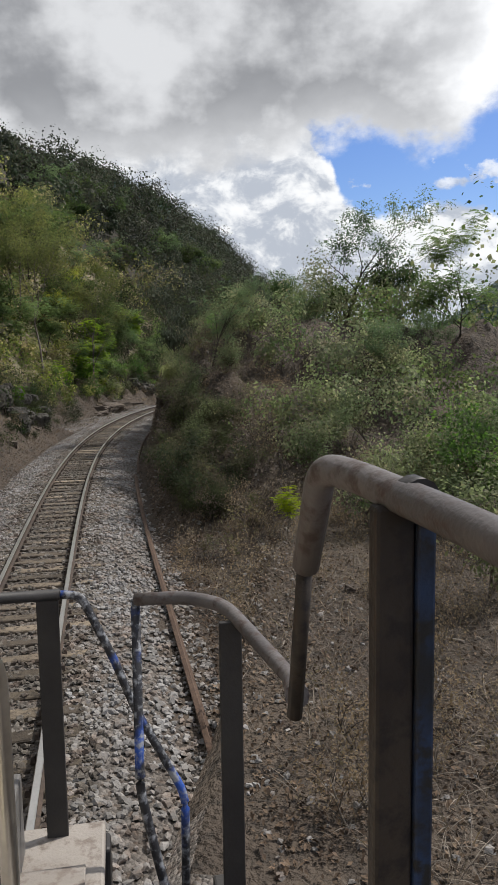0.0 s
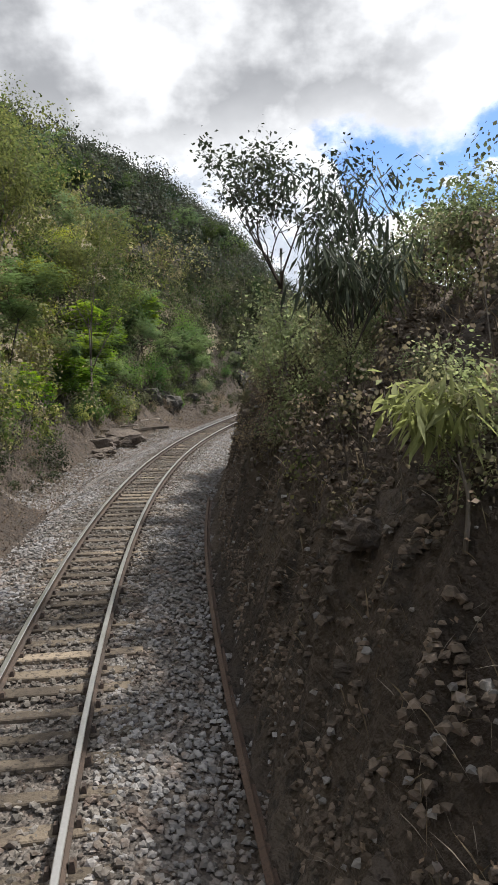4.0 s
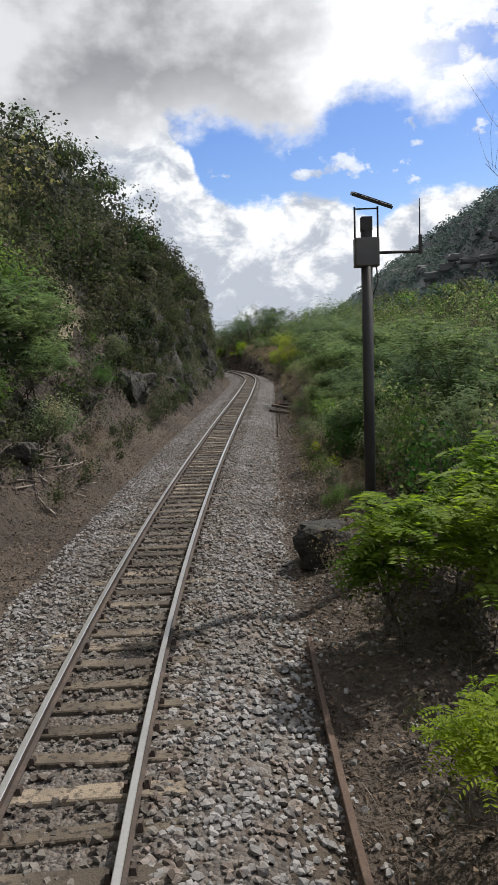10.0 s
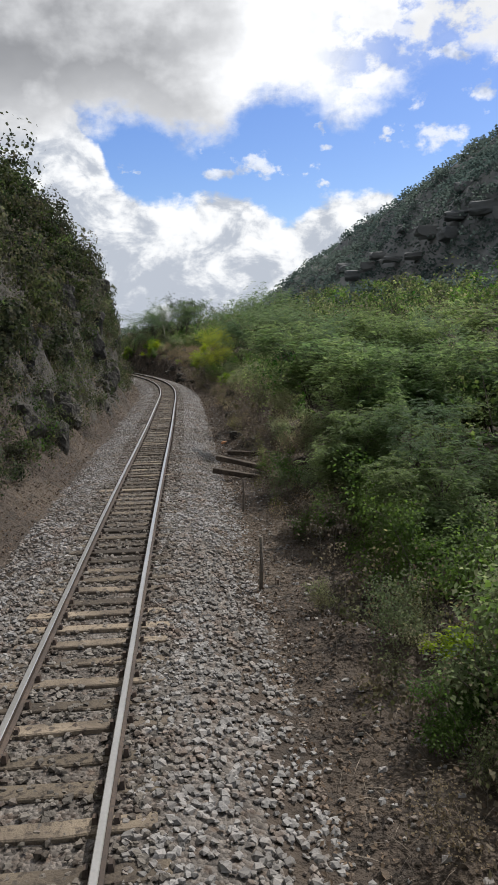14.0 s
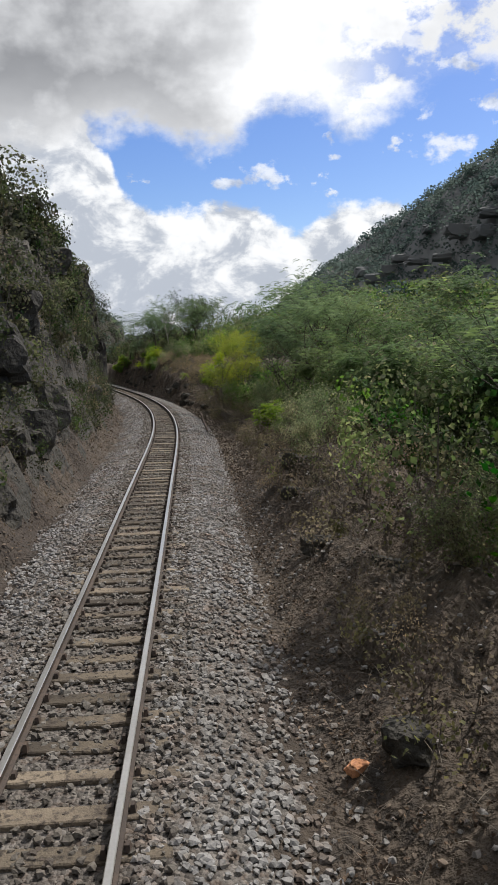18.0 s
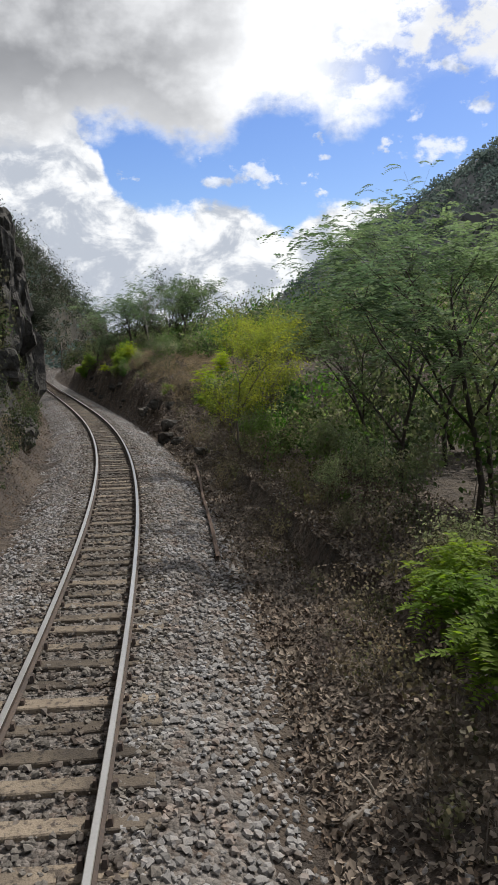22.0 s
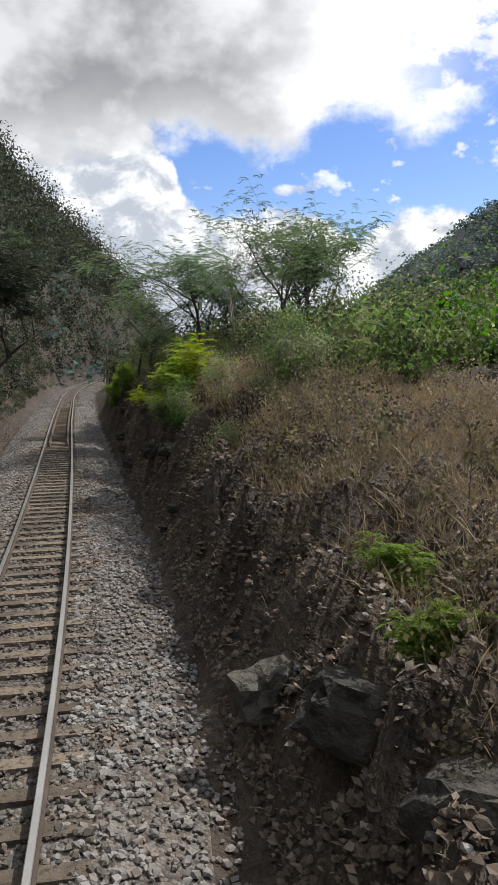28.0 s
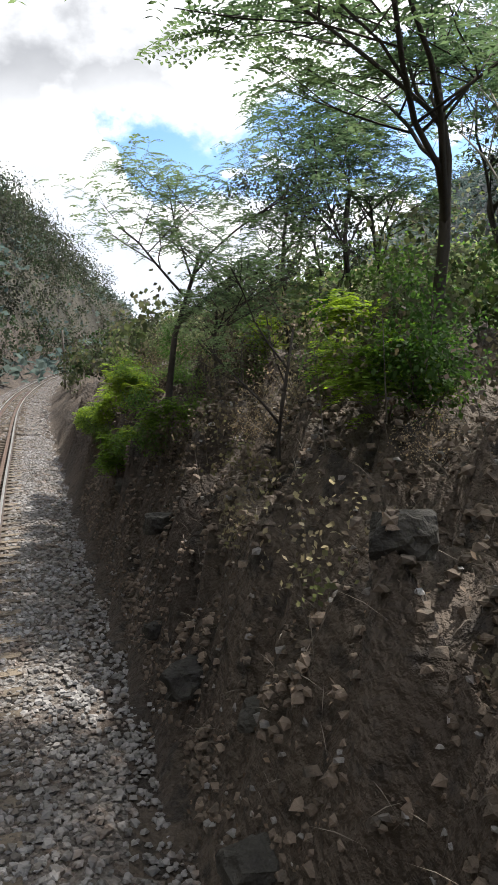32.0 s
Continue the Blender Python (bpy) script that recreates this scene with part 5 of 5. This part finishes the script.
blades("hill_litter", "fallen brown leaves at the hillside foot", 50000, (0, 190), (-2.2, -5.0), 0.05, M_LITTER, 35, 0.3, 0.3, 0.015, 0.0, "leaf litter", 1.3)
blades("dead_twigs", "dry grey twigs lying on the bank", 34000, (0, 186), (2.4, 6.0), 0.26, M_TWIG, 36, 0.010, 0.3, 0.03, 0.1, "twigs")
blades("start_twigs", "tangled grey twigs and dead stalks on the low bank", 16000, (1, 24), (2.9, 8.5), 0.30, M_TWIG, 46, 0.008, 0.35, 0.03, 0.12, "twigs")
blades("start_litter", "brown leaf litter on the low bank", 26000, (0, 24), (2.3, 8.5), 0.05, M_LITTER, 47, 0.3, 0.3, 0.015, 0.0, "leaf litter", 1.1)
blades("dead_brush", "dry grey brush on the hillside foot", 26000, (0, 190), (-2.6, -6.0), 0.34, M_TWIG, 37, 0.010, 0.5, 0.03, 0.1, "twigs")
tagged(new("pale_pebbles", stones(11000, 0, 180, lambda r, k: 2.2 + 2.6 * r.rand(k) ** 1.7, 0.038, lambda x, y, u: ground_z(x, y), 38, M_BALLAST, "pale_pebbles")), "scattered pale stone chips on the verge", "stones", kind="stuff")


# ---- rocks, old rails, old sleepers ----
def rock_mesh(seed, mat=None, cuts=2):
    r = random.Random(seed)
    bm = bmesh.new()
    bmesh.ops.create_icosphere(bm, subdivisions=cuts, radius=1)
    k = [r.uniform(-9, 9) for _ in range(3)]
    for v in bm.verts:
        p = v.co.copy()
        f = 1 + 0.55 * noise.noise(p * 1.1 + Vector(k)) + 0.22 * noise.noise(p * 2.9 + Vector(k)) + 0.10 * noise.noise(p * 7 + Vector(k)) + 0.14 * (noise.cell(p * 2.1 + Vector(k)) - 0.5)
        p = p * f
        for axis, lim in ((0, 0.8), (1, 0.75), (2, 0.7)):
            p[axis] = max(-lim, min(lim, p[axis]))
        v.co = p + Vector((r.uniform(-.025, .025), r.uniform(-.025, .025), r.uniform(-.025, .025)))
    me = bpy.data.meshes.new("rock")
    bm.to_mesh(me)
    bm.free()
    me.materials.append(mat or M_ROCK)
    return me


ROCKS = [rock_mesh(i, None, 3) for i in range(7)]
PALE = [rock_mesh(20 + i, M_BROWNROCK, 3) for i in range(4)]
rr = random.Random(5)


def rock(s, u, size, flat=0.75, meshes=ROCKS, sink=0.25, label="dark angular boulder lying beside the track", group="", turn=None):
    x, y, h = on_line(s, u)
    z = float(ground_z(np.array([x]), np.array([y]))[0])
    ob = tagged(new("rock", meshes[rr.randrange(len(meshes))]), label, "rock", group)
    ob.matrix_basis = pose(x, y, z + size * flat * (0.7 - sink), rr.uniform(-12, 12), rr.uniform(-12, 12), rr.uniform(0, 360) if turn is None else turn) \
        @ Matrix.Diagonal((size * rr.uniform(0.8, 1.25), size * rr.uniform(0.8, 1.2), size * flat, 1))
    return ob


rock(64.5, 2.9, 0.58, 0.95, label="large square-edged grey boulder at the ballast edge")
for s, u, z in ((147.6, 2.5, .36), (146.0, 2.9, .5), (144.6, 2.5, .4), (149.3, 3.3, .5), (150.6, 2.9, .5), (143.2, 2.7, .3),
                (145.4, 3.7, .3), (152.0, 2.6, .45), (139.9, 3.1, .25)):
    rock(s, u, z, meshes=PALE[:1] + ROCKS, label="brown boulder half buried in the slipped bank", group="boulders at the bend")
for s, u, z in ((110.5, 3.6, .4), (112.0, 4.0, .5), (108.6, 3.3, .3), (105.0, 3.2, .3), (114.0, 3.9, .4), (99.0, 3.0, .3), (116.5, 3.6, .3), (103.0, 4.0, .5)):
    rock(s, u, z, label="dark jagged rock on the low bank", group="rocks of the low bank")
for i in range(16):
    rock(rr.uniform(22, 48), rr.uniform(2.5, 3.2), rr.uniform(0.1, 0.26), label="brown rock stuck in the cutting face", meshes=PALE, group="rocks of the cutting face")
for i in range(14):
    rock(rr.uniform(153, 182), rr.uniform(2.4, 3.2), rr.uniform(0.12, 0.32), label="dark rock at the foot of the mound", group="rocks under the mound")
for i in range(64):
    s = rr.uniform(84, 160)
    rock(s, -rr.uniform(3.2, 5.2), rr.uniform(0.35, 0.95), rr.uniform(0.8, 1.4), label="dark weathered rock of the hillside cliff", group="rocks of the cliff")
for s, u, z in ((50.4, -3.05, .6), (51.8, -3.6, .8), (53.6, -3.1, .75), (49.4, -3.2, .4), (44.5, -3.6, .3), (46.0, -3.4, .35), (54.6, -3.5, .85), (55.8, -3.1, .5), (53.0, -4.0, .8)):
    rock(s, u, z, 0.42, PALE, label="flat brown stone slab in the debris heap", group="stones of the debris heap")
for i in range(12):
    rock(rr.uniform(16, 42), -rr.uniform(3.0, 4.0), rr.uniform(0.12, 0.3), label="pale stone fallen from the bank", meshes=PALE, group="fallen stones")
for i in range(10):
    rock(rr.uniform(2, 26), rr.uniform(2.5, 5.0), rr.uniform(0.10, 0.2), label="small flat stone in the litter", meshes=PALE, group="fallen stones")


for i in range(20):
    rock(rr.uniform(18, 42), -rr.uniform(3.3, 4.6), rr.uniform(0.3, 0.75), rr.uniform(0.8, 1.3), label="dark rock of the steep hillside foot", group="rocks of the hillside foot")
for i in range(16):
    rock(rr.uniform(57, 80), -rr.uniform(4.0, 5.6), rr.uniform(0.3, 0.7), rr.uniform(0.7, 1.2), label="dark rock at the foot of the wooded hillside", group="rocks of the hillside foot")


def orange_stone():
    x, y, h = on_line(99.1, 2.56)
    ob = tagged(new("brick", ROCKS[2].copy()), "broken orange brick lying on the verge", "brick")
    ob.data.materials[0] = M_TERRACOTTA
    ob.matrix_basis = pose(x, y, -0.28, 8, 5, 30) @ Matrix.Diagonal((0.13, 0.09, 0.08, 1))


orange_stone()


def outcrops():
    """The broken band of pale rock along the mountain across the valley."""
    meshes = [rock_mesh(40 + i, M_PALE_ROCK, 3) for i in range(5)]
    for i in range(54):
        a = 14.5 + 31 * (i + rr.uniform(-.4, .4)) / 54
        crest = float(np.interp(a, CREST_A, CREST_Z))
        fall = 0.5 + rr.uniform(-.03, .03) + (0.14 if i % 5 == 0 else 0)
        d = float(np.interp(a, CREST_A, CREST_D)) - 118 * math.sqrt(-math.log(fall))
        px, py = math.sin(radians(a)) * d, math.cos(radians(a)) * d
        z = float(ground_z(np.array([px]), np.array([py]))[0])
        ob = tagged(new("rock_outcrop", meshes[i % 5]), "grey rock outcrop on the far wooded mountain", "rock", "outcrops of the mountain band")
        ob.matrix_basis = pose(px, py, z + 0.6, 0, 0, -a + rr.uniform(-15, 15)) \
            @ Matrix.Diagonal((rr.uniform(3.5, 8), rr.uniform(3, 5), rr.uniform(1.4, 3.4), 1))


outcrops()


def rock_tower():
    """The tall crag that stands over the track."""
    x, y, h = on_line(153.0, -4.1)
    bm = bmesh.new()
    bmesh.ops.create_icosphere(bm, subdivisions=5, radius=1)
    for v in bm.verts:
        p = v.co.copy()
        q = p + 0.12 * noise.noise_vector(p * 2.5)
        f = 1 + 0.22 * noise.noise(p * 1.6 + Vector((3, 1, 7))) + 0.12 * noise.noise(p * 4.2) + 0.05 * noise.noise(p * 11)
        f += 0.26 * (noise.cell(Vector((q.x * 1.9 + 9, q.y * 1.9, q.z * 2.3))) - 0.5) + 0.12 * (noise.cell(Vector((q.x * 4.4, q.y * 4.4 + 5, q.z * 6.0))) - 0.5)
        t = (p.z + 1) / 2
        wide = 1.08 - 0.45 * t * t
        v.co = Vector((p.x * f * 1.9 * wide, p.y * f * 3.2 * wide, max(-1.0, p.z * (0.9 + 0.1 * f)) * 6.6 + 3.8))
    ob = part("crag", bm, M_ROCK)
    ob.matrix_basis = pose(x, y, 0, 0, 0, math.degrees(h))
    return tagged(ob, "tall dark weathered rock crag beside the line", "rock")


rock_tower()


def old_rail(points, label, tilt=20):
    """A spare rail lying along the ballast: (s, u) from end to end."""
    st = np.linspace(points[0][0], points[-1][0], 24)
    us = np.interp(st, [p[0] for p in points], [p[1] for p in points])
    a = radians(tilt)
    sec = [(x * math.cos(a) - (z + .07) * math.sin(a), x * math.sin(a) + (z + .07) * math.cos(a)) for x, z in RAIL]
    out = []
    for s, u in zip(st, us):
        z = float(np.interp(abs(u), [1.45, 2.3], [-0.18, -0.44])) if u < 2.3 else -0.44
        for dx, dz in sec:
            x, y, h = on_line(s, u + dx)
            out.append((x, y, z + dz + 0.03))
    k = len(sec)
    f = [[i * k + j, i * k + (j + 1) % k, (i + 1) * k + (j + 1) % k, (i + 1) * k + j] for i in range(len(st) - 1) for j in range(k)]
    me = mesh_from("spare_rail", out, f, M_RUST)
    return tagged(new("spare_rail", me), label, "rail", "spare rails")


old_rail([(4, 2.12), (11, 2.08), (24, 1.95)], "long rusty spare rail lying along the ballast shoulder")
old_rail([(24.6, 2.05), (41, 2.0)], "rusty spare rail lying at the cutting foot")
old_rail([(50.5, 1.98), (55, 2.24), (61, 2.34)], "orange rusty spare rail lying on the ballast shoulder", 0)
old_rail([(127.5, 2.0), (133.5, 2.27), (141.5, 2.95)], "rusty spare rail lying slantwise from the ballast", 10)


M_OLDWOOD = material("rotten_dark_wood", [(0.048, 0.038, 0.030), (0.095, 0.076, 0.058), (0.030, 0.025, 0.020)], (1.1, 14.0), bump=0.7, bump_scale=40, thing=0.5, grain=0.6)
OLD = [me.copy() for me in SLEEPERS]
for me in OLD:
    me.materials[0] = M_OLDWOOD


def old_sleeper(s, u, turn, lift=0.0, tilt=0.0, label="discarded weathered wooden sleeper beside the ballast"):
    x, y, h = on_line(s, u)
    z = float(ground_z(np.array([x]), np.array([y]))[0])
    ob = tagged(new("old_sleeper", OLD[rr.randrange(6)]), label, "railway sleeper", "discarded sleepers")
    ob.matrix_basis = pose(x, y, z + 0.06 + lift, 0, tilt, math.degrees(h) + turn)


old_sleeper(93.2, 2.95, -32, 0.2, 8)
old_sleeper(92.3, 2.8, -26, 0.04, 6)
old_sleeper(95.0, 3.3, -40, 0.04, -3)
old_sleeper(56.6, -3.6, 55)
old_sleeper(58.6, -3.9, 70, 0.05)
old_sleeper(59.8, -3.7, 35, 0.02)
old_sleeper(54.8, -3.8, 20, 0.1, 6)
old_sleeper(57.4, -4.4, 80, 0.12, -5)


def log(s, u, length, radius, turn, tilt, pale=True, label="bleached dead branch lying at the hillside foot"):
    x, y, h = on_line(s, u)
    z = float(ground_z(np.array([x]), np.array([y]))[0])
    bm = bmesh.new()
    pts, p, q = [], Vector((-length / 2, 0, 0)), Vector((1, 0, 0))
    for i in range(7):
        pts.append(p.copy())
        q = (q + Vector((0, rr.uniform(-.2, .2), rr.uniform(-.12, .12)))).normalized()
        p += q * length / 6
    tube(bm, pts, [radius * (1 - 0.1 * i) for i in range(7)], 6)
    for i in (2, 4):
        e = pts[i] + Vector((rr.uniform(-.1, .3), rr.uniform(-.5, .5), rr.uniform(.1, .45))) * length * 0.3
        tube(bm, [pts[i], pts[i].lerp(e, 0.5) + Vector((0, 0, .04)), e], [radius * .6, radius * .4, radius * .2], 5)
    ob = part("dead_branch", bm, M_BLEACHED if pale else M_BARK)
    ob.matrix_basis = pose(x, y, z + radius * 0.6, 0, tilt, math.degrees(h) + turn)
    tagged(ob, label, "branch", "dead branches")


for s, u, L, r0, tu in ((71.0, -3.9, 1.8, .05, 30), (71.8, -3.6, 1.4, .04, 80), (70.2, -4.1, 2.0, .06, -20), (72.6, -4.2, 1.5, .04, 120), (69.4, -3.8, 1.2, .035, 60),
                        (57.0, -4.6, 2.4, .09, 15), (60.5, -4.3, 2.0, .07, 40), (93.0, 3.6, 1.6, .03, 70), (120.5, 2.9, 1.4, .035, 50), (144.0, 3.4, 1.3, .03, 110),
                        (12.0, 3.6, 1.6, .03, 40), (8.5, 3.1, 1.2, .025, 100)):
    log(s, u, L, r0, tu, rr.uniform(-8, 4))
# the tangle of fallen branches at the hillside foot
for i in range(18):
    log(70.4 + rr.uniform(-1.6, 1.6), -3.75 + rr.uniform(-.75, .75), rr.uniform(0.7, 1.6), rr.uniform(.018, .04), rr.uniform(0, 180), rr.uniform(-30, 14))
for i in range(8):
    log(rr.uniform(3, 15), rr.uniform(2.9, 5.5), rr.uniform(0.5, 1.1), rr.uniform(.010, .018), rr.uniform(0, 180), rr.uniform(-14, 6), label="thin grey dead branch lying on the low bank")


# ---- signalling post with solar panel ----
def box(sx, sy, sz, at=(0, 0, 0), bevel=0.006):
    bm = bmesh.new()
    bmesh.ops.create_cube(bm, size=1)
    for v in bm.verts:
        v.co = Vector((v.co.x * sx + at[0], v.co.y * sy + at[1], v.co.z * sz + at[2]))
    if bevel:
        bmesh.ops.bevel(bm, geom=bm.edges[:], offset=bevel, segments=2, affect="EDGES", profile=0.5)
    return bm


def pipe(points, radius, sides=10, bends=0.0):
    bm = bmesh.new()
    pts = [Vector(p) for p in points]
    if bends:
        out = [pts[0]]
        for a, b, c in zip(pts, pts[1:], pts[2:]):
            d = min(bends, (b - a).length * 0.45, (c - b).length * 0.45)
            p, q = b + (a - b).normalized() * d, b + (c - b).normalized() * d
            out += [p.lerp(b, t).lerp(b.lerp(q, t), t) for t in (0, 0.25, 0.5, 0.75, 1)]
        pts = out + [pts[-1]]
    tube(bm, pts, [radius] * len(pts), sides)
    return bm


def signal_post():
    x, y, h = on_line(63.0, 3.5)
    z = float(ground_z(np.array([x]), np.array([y]))[0])
    root = tagged(new("signal_post"), "dark steel trackside post with solar panel, box and aerial arm", "signal post")
    root.matrix_basis = pose(x, y, z, 0, 0, math.degrees(h))
    top = 5.1 - z
    part("post", pipe([(0, 0, -0.3), (0, 0, top)], 0.085, 12), M_STEEL, root, "dark round steel post")
    part("cap", box(0.16, 0.16, 0.2, (0, 0, top + 0.08)), M_STEEL, root)
    case = part("equipment_box", box(0.36, 0.22, 0.42, (0, 0.02, top - 0.33), 0.015), M_GREYPAINT, root, "grey steel equipment box")
    part("box_lid", box(0.34, 0.02, 0.39, (0, -0.102, top - 0.33)), M_GREYPAINT, case)
    for sx in (-0.17, 0.17):
        part("panel_stay", pipe([(sx, 0, top - 0.12), (sx, 0, top + 0.33)], 0.014, 8), M_STEEL, root)
    part("stay_bar", pipe([(-0.17, 0, top + 0.30), (0.17, 0, top + 0.30)], 0.012, 8), M_STEEL, root)
    slab = part("solar_panel", box(0.62, 0.42, 0.05, (0, 0, 0)), M_STEEL, root, "tilted dark solar panel")
    slab.matrix_basis = pose(0.08, 0, top + 0.42, 14, 20, 0)
    part("panel_glass", box(0.58, 0.38, 0.012, (0, 0, 0.032), 0), M_PANEL, slab)
    part("arm", pipe([(0.18, 0, top - 0.34), (0.80, 0, top - 0.34)], 0.022, 8), M_STEEL, root)
    tip = part("aerial_mount", box(0.05, 0.05, 0.28, (0.80, 0, top - 0.24)), M_STEEL, root)
    part("aerial", pipe([(0.79, 0, top - 0.1), (0.79, 0, top + 0.42)], 0.010, 6), M_STEEL, tip)
    part("cable", pipe([(0.14, 0.02, top - 0.5), (0.17, 0.02, top - 0.75), (0.09, 0.02, top - 0.95)], 0.012, 6, 0.05), M_STEEL, root)


signal_post()


def thin_pole(s, u, height, radius, label):
    x, y, h = on_line(s, u)
    z = float(ground_z(np.array([x]), np.array([y]))[0])
    bm = bmesh.new()
    tube(bm, [Vector((0, 0, -0.3)), Vector((0.01, 0, height * 0.5)), Vector((0, 0.01, height))], [radius, radius * 0.9, radius * 0.8], 8)
    ob = part("pole", bm, M_BARK)
    ob.matrix_basis = pose(x, y, z, 2, 1, 0)
    tagged(ob, label, "pole")


thin_pole(228, 3.3, 4.6, 0.09, "thin weathered wooden pole beside the far curve")
thin_pole(83.0, 2.35, 0.9, 0.035, "short dark marker stake beside the ballast")
thin_pole(88.5, 2.5, 0.8, 0.03, "short dark marker stake beside the ballast")


# ---- end platform of the locomotive, standing on the track at the start ----
def locomotive_end():
    x, y, h = on_line(0.0)
    root = tagged(new("locomotive"), "front platform of a cream and orange locomotive with worn pipe railings", "locomotive")
    root.matrix_basis = pose(x, y, 0, 0, 0, math.degrees(h))
    deck = part("deck", box(2.16, 1.5, 0.06, (0.04, 2.22, 1.50), 0.012), M_DECK, root, "worn grey deck plate")
    part("tread_plate", box(0.50, 0.62, 0.02, (0.80, 2.36, 1.545), 0.004), M_DECK, deck, "chequered grey tread plate")
    part("end_beam", box(2.2, 0.12, 0.42, (0.04, 2.92, 1.26), 0.015), M_STEEL, root, "dark buffer beam")
    part("side_sill", box(0.10, 2.6, 0.26, (1.58, 1.3, 1.36), 0.01), M_STEEL, root)
    part("step_box", box(0.5, 0.5, 0.05, (1.36, 2.55, 1.05), 0.01), M_STEEL, root, "dark steel step")
    # railings
    part("front_rail", pipe([(-0.95, 2.9, 2.56), (0.98, 2.9, 2.55)], 0.023, 12), M_STEEL, root, "dark round front handrail")
    drop = [(0.98, 2.9, 2.55), (1.06, 2.9, 2.54), (1.18, 2.85, 2.29), (1.26, 2.8, 2.09), (1.44, 2.7, 1.77), (1.43, 2.7, 1.10)]
    part("slanting_rail", pipe(drop, 0.017, 10, 0.06), M_BLUE, root, "slanting rail with chipped blue paint")
    hoop = [(1.44, 2.5, 1.06), (1.30, 2.6, 1.69), (1.265, 2.62, 1.86), (1.27, 2.62, 2.60), (1.45, 2.55, 2.62), (1.57, 2.4, 2.63), (1.68, 1.9, 2.58), (1.545, 1.29, 2.83)]
    part("gate_hoop", pipe(hoop[:4], 0.018, 10, 0.05), M_BLUE, root, "black and blue chipped gate upright")
    part("gate_rail", pipe([hoop[3], *hoop[4:]], 0.024, 12, 0.08), M_WEATHERED, root, "worn grey curved gate rail")
    for px, py in ((0.93, 2.9), (-0.9, 2.9)):
        part("front_post", box(0.085, 0.022, 1.05, (px, py, 2.03), 0.004), M_STEEL, root, "flat dark steel post")
    part("gate_post", box(0.075, 0.022, 1.5, (1.57, 2.3, 1.86), 0.004), M_STEEL, root, "flat dark steel post")
    side = [(1.54, 1.27, 2.80), (1.54, 1.2, 3.11), (1.53, 1.06, 3.305), (1.56, 0.98, 3.30), (1.60, 0.72, 3.285), (1.60, -0.6, 3.24)]
    part("side_handrail", pipe(side[1:], 0.024, 14, 0.09), M_WEATHERED, root, "thick worn grey side handrail")
    part("handrail_leg", pipe([(1.535, 1.27, 2.80), (1.54, 1.2, 3.13)], 0.015, 10), M_BROWNSTEEL, root, "dark brown handrail leg")
    part("rail_collar", pipe([(1.588, 0.862, 3.293), (1.592, 0.838, 3.291)], 0.029, 14), M_STEEL, root, "black collar")
    part("side_post", box(0.054, 0.03, 1.92, (1.571, 0.88, 2.32), 0.006), M_BROWNSTEEL, root, "flat dark brown side post")
    part("side_post_edge", box(0.026, 0.05, 1.92, (1.612, 0.885, 2.32), 0.004), M_DARKBLUE, root, "dark blue-flaked post flange")
    grab = [(0.74, 1.28, 1.53), (0.81, 1.48, 2.28), (0.83, 1.6, 2.48), (0.865, 1.72, 2.74), (0.885, 1.78, 2.79), (0.91, 1.84, 2.70), (0.91, 1.86, 1.53)]
    part("grab_rail", pipe(grab, 0.024, 14, 0.12), M_CHROME, root, "bare shiny worn grab rail")
    nose = part("hood", box(1.3, 2.1, 1.72, (0.06, 0.55, 2.38), 0.07), M_CREAM, root, "cream painted hood with stains")
    part("orange_stripe", box(1.306, 2.106, 0.085, (0.06, 0.55, 3.02), 0.003), M_ORANGE, nose, "orange painted stripe")
    part("grey_stripe", box(1.304, 2.104, 0.07, (0.06, 0.55, 2.94), 0.003), M_GREYPAINT, nose, "grey painted stripe")
    part("hose_box", box(0.22, 0.24, 0.34, (0.70, 2.7, 1.70), 0.012), M_GREYPAINT, root, "grey steel box on the deck")
    part("frame", box(1.5, 3.2, 0.34, (0.04, 1.2, 1.24), 0.02), M_STEEL, root)
    bogie = part("bogie", box(1.5, 1.9, 0.3, (0, 1.1, 0.78), 0.03), M_STEEL, root, "dark bogie frame")
    for wy in (0.5, 1.7):
        part("axle", pipe([(-0.6, wy, 0.42), (0.6, wy, 0.42)], 0.07, 12), M_STEEL, bogie)
        for wx in (-0.533, 0.533):
            part("wheel", pipe([(wx - 0.055, wy, 0.425), (wx + 0.055, wy, 0.425)], 0.42, 28), M_RUST, bogie, "steel wheel resting on the rail")


locomotive_end()


for ob in PROTOS:
    for o in (*ob.children_recursive, ob):
        bpy.data.objects.remove(o)
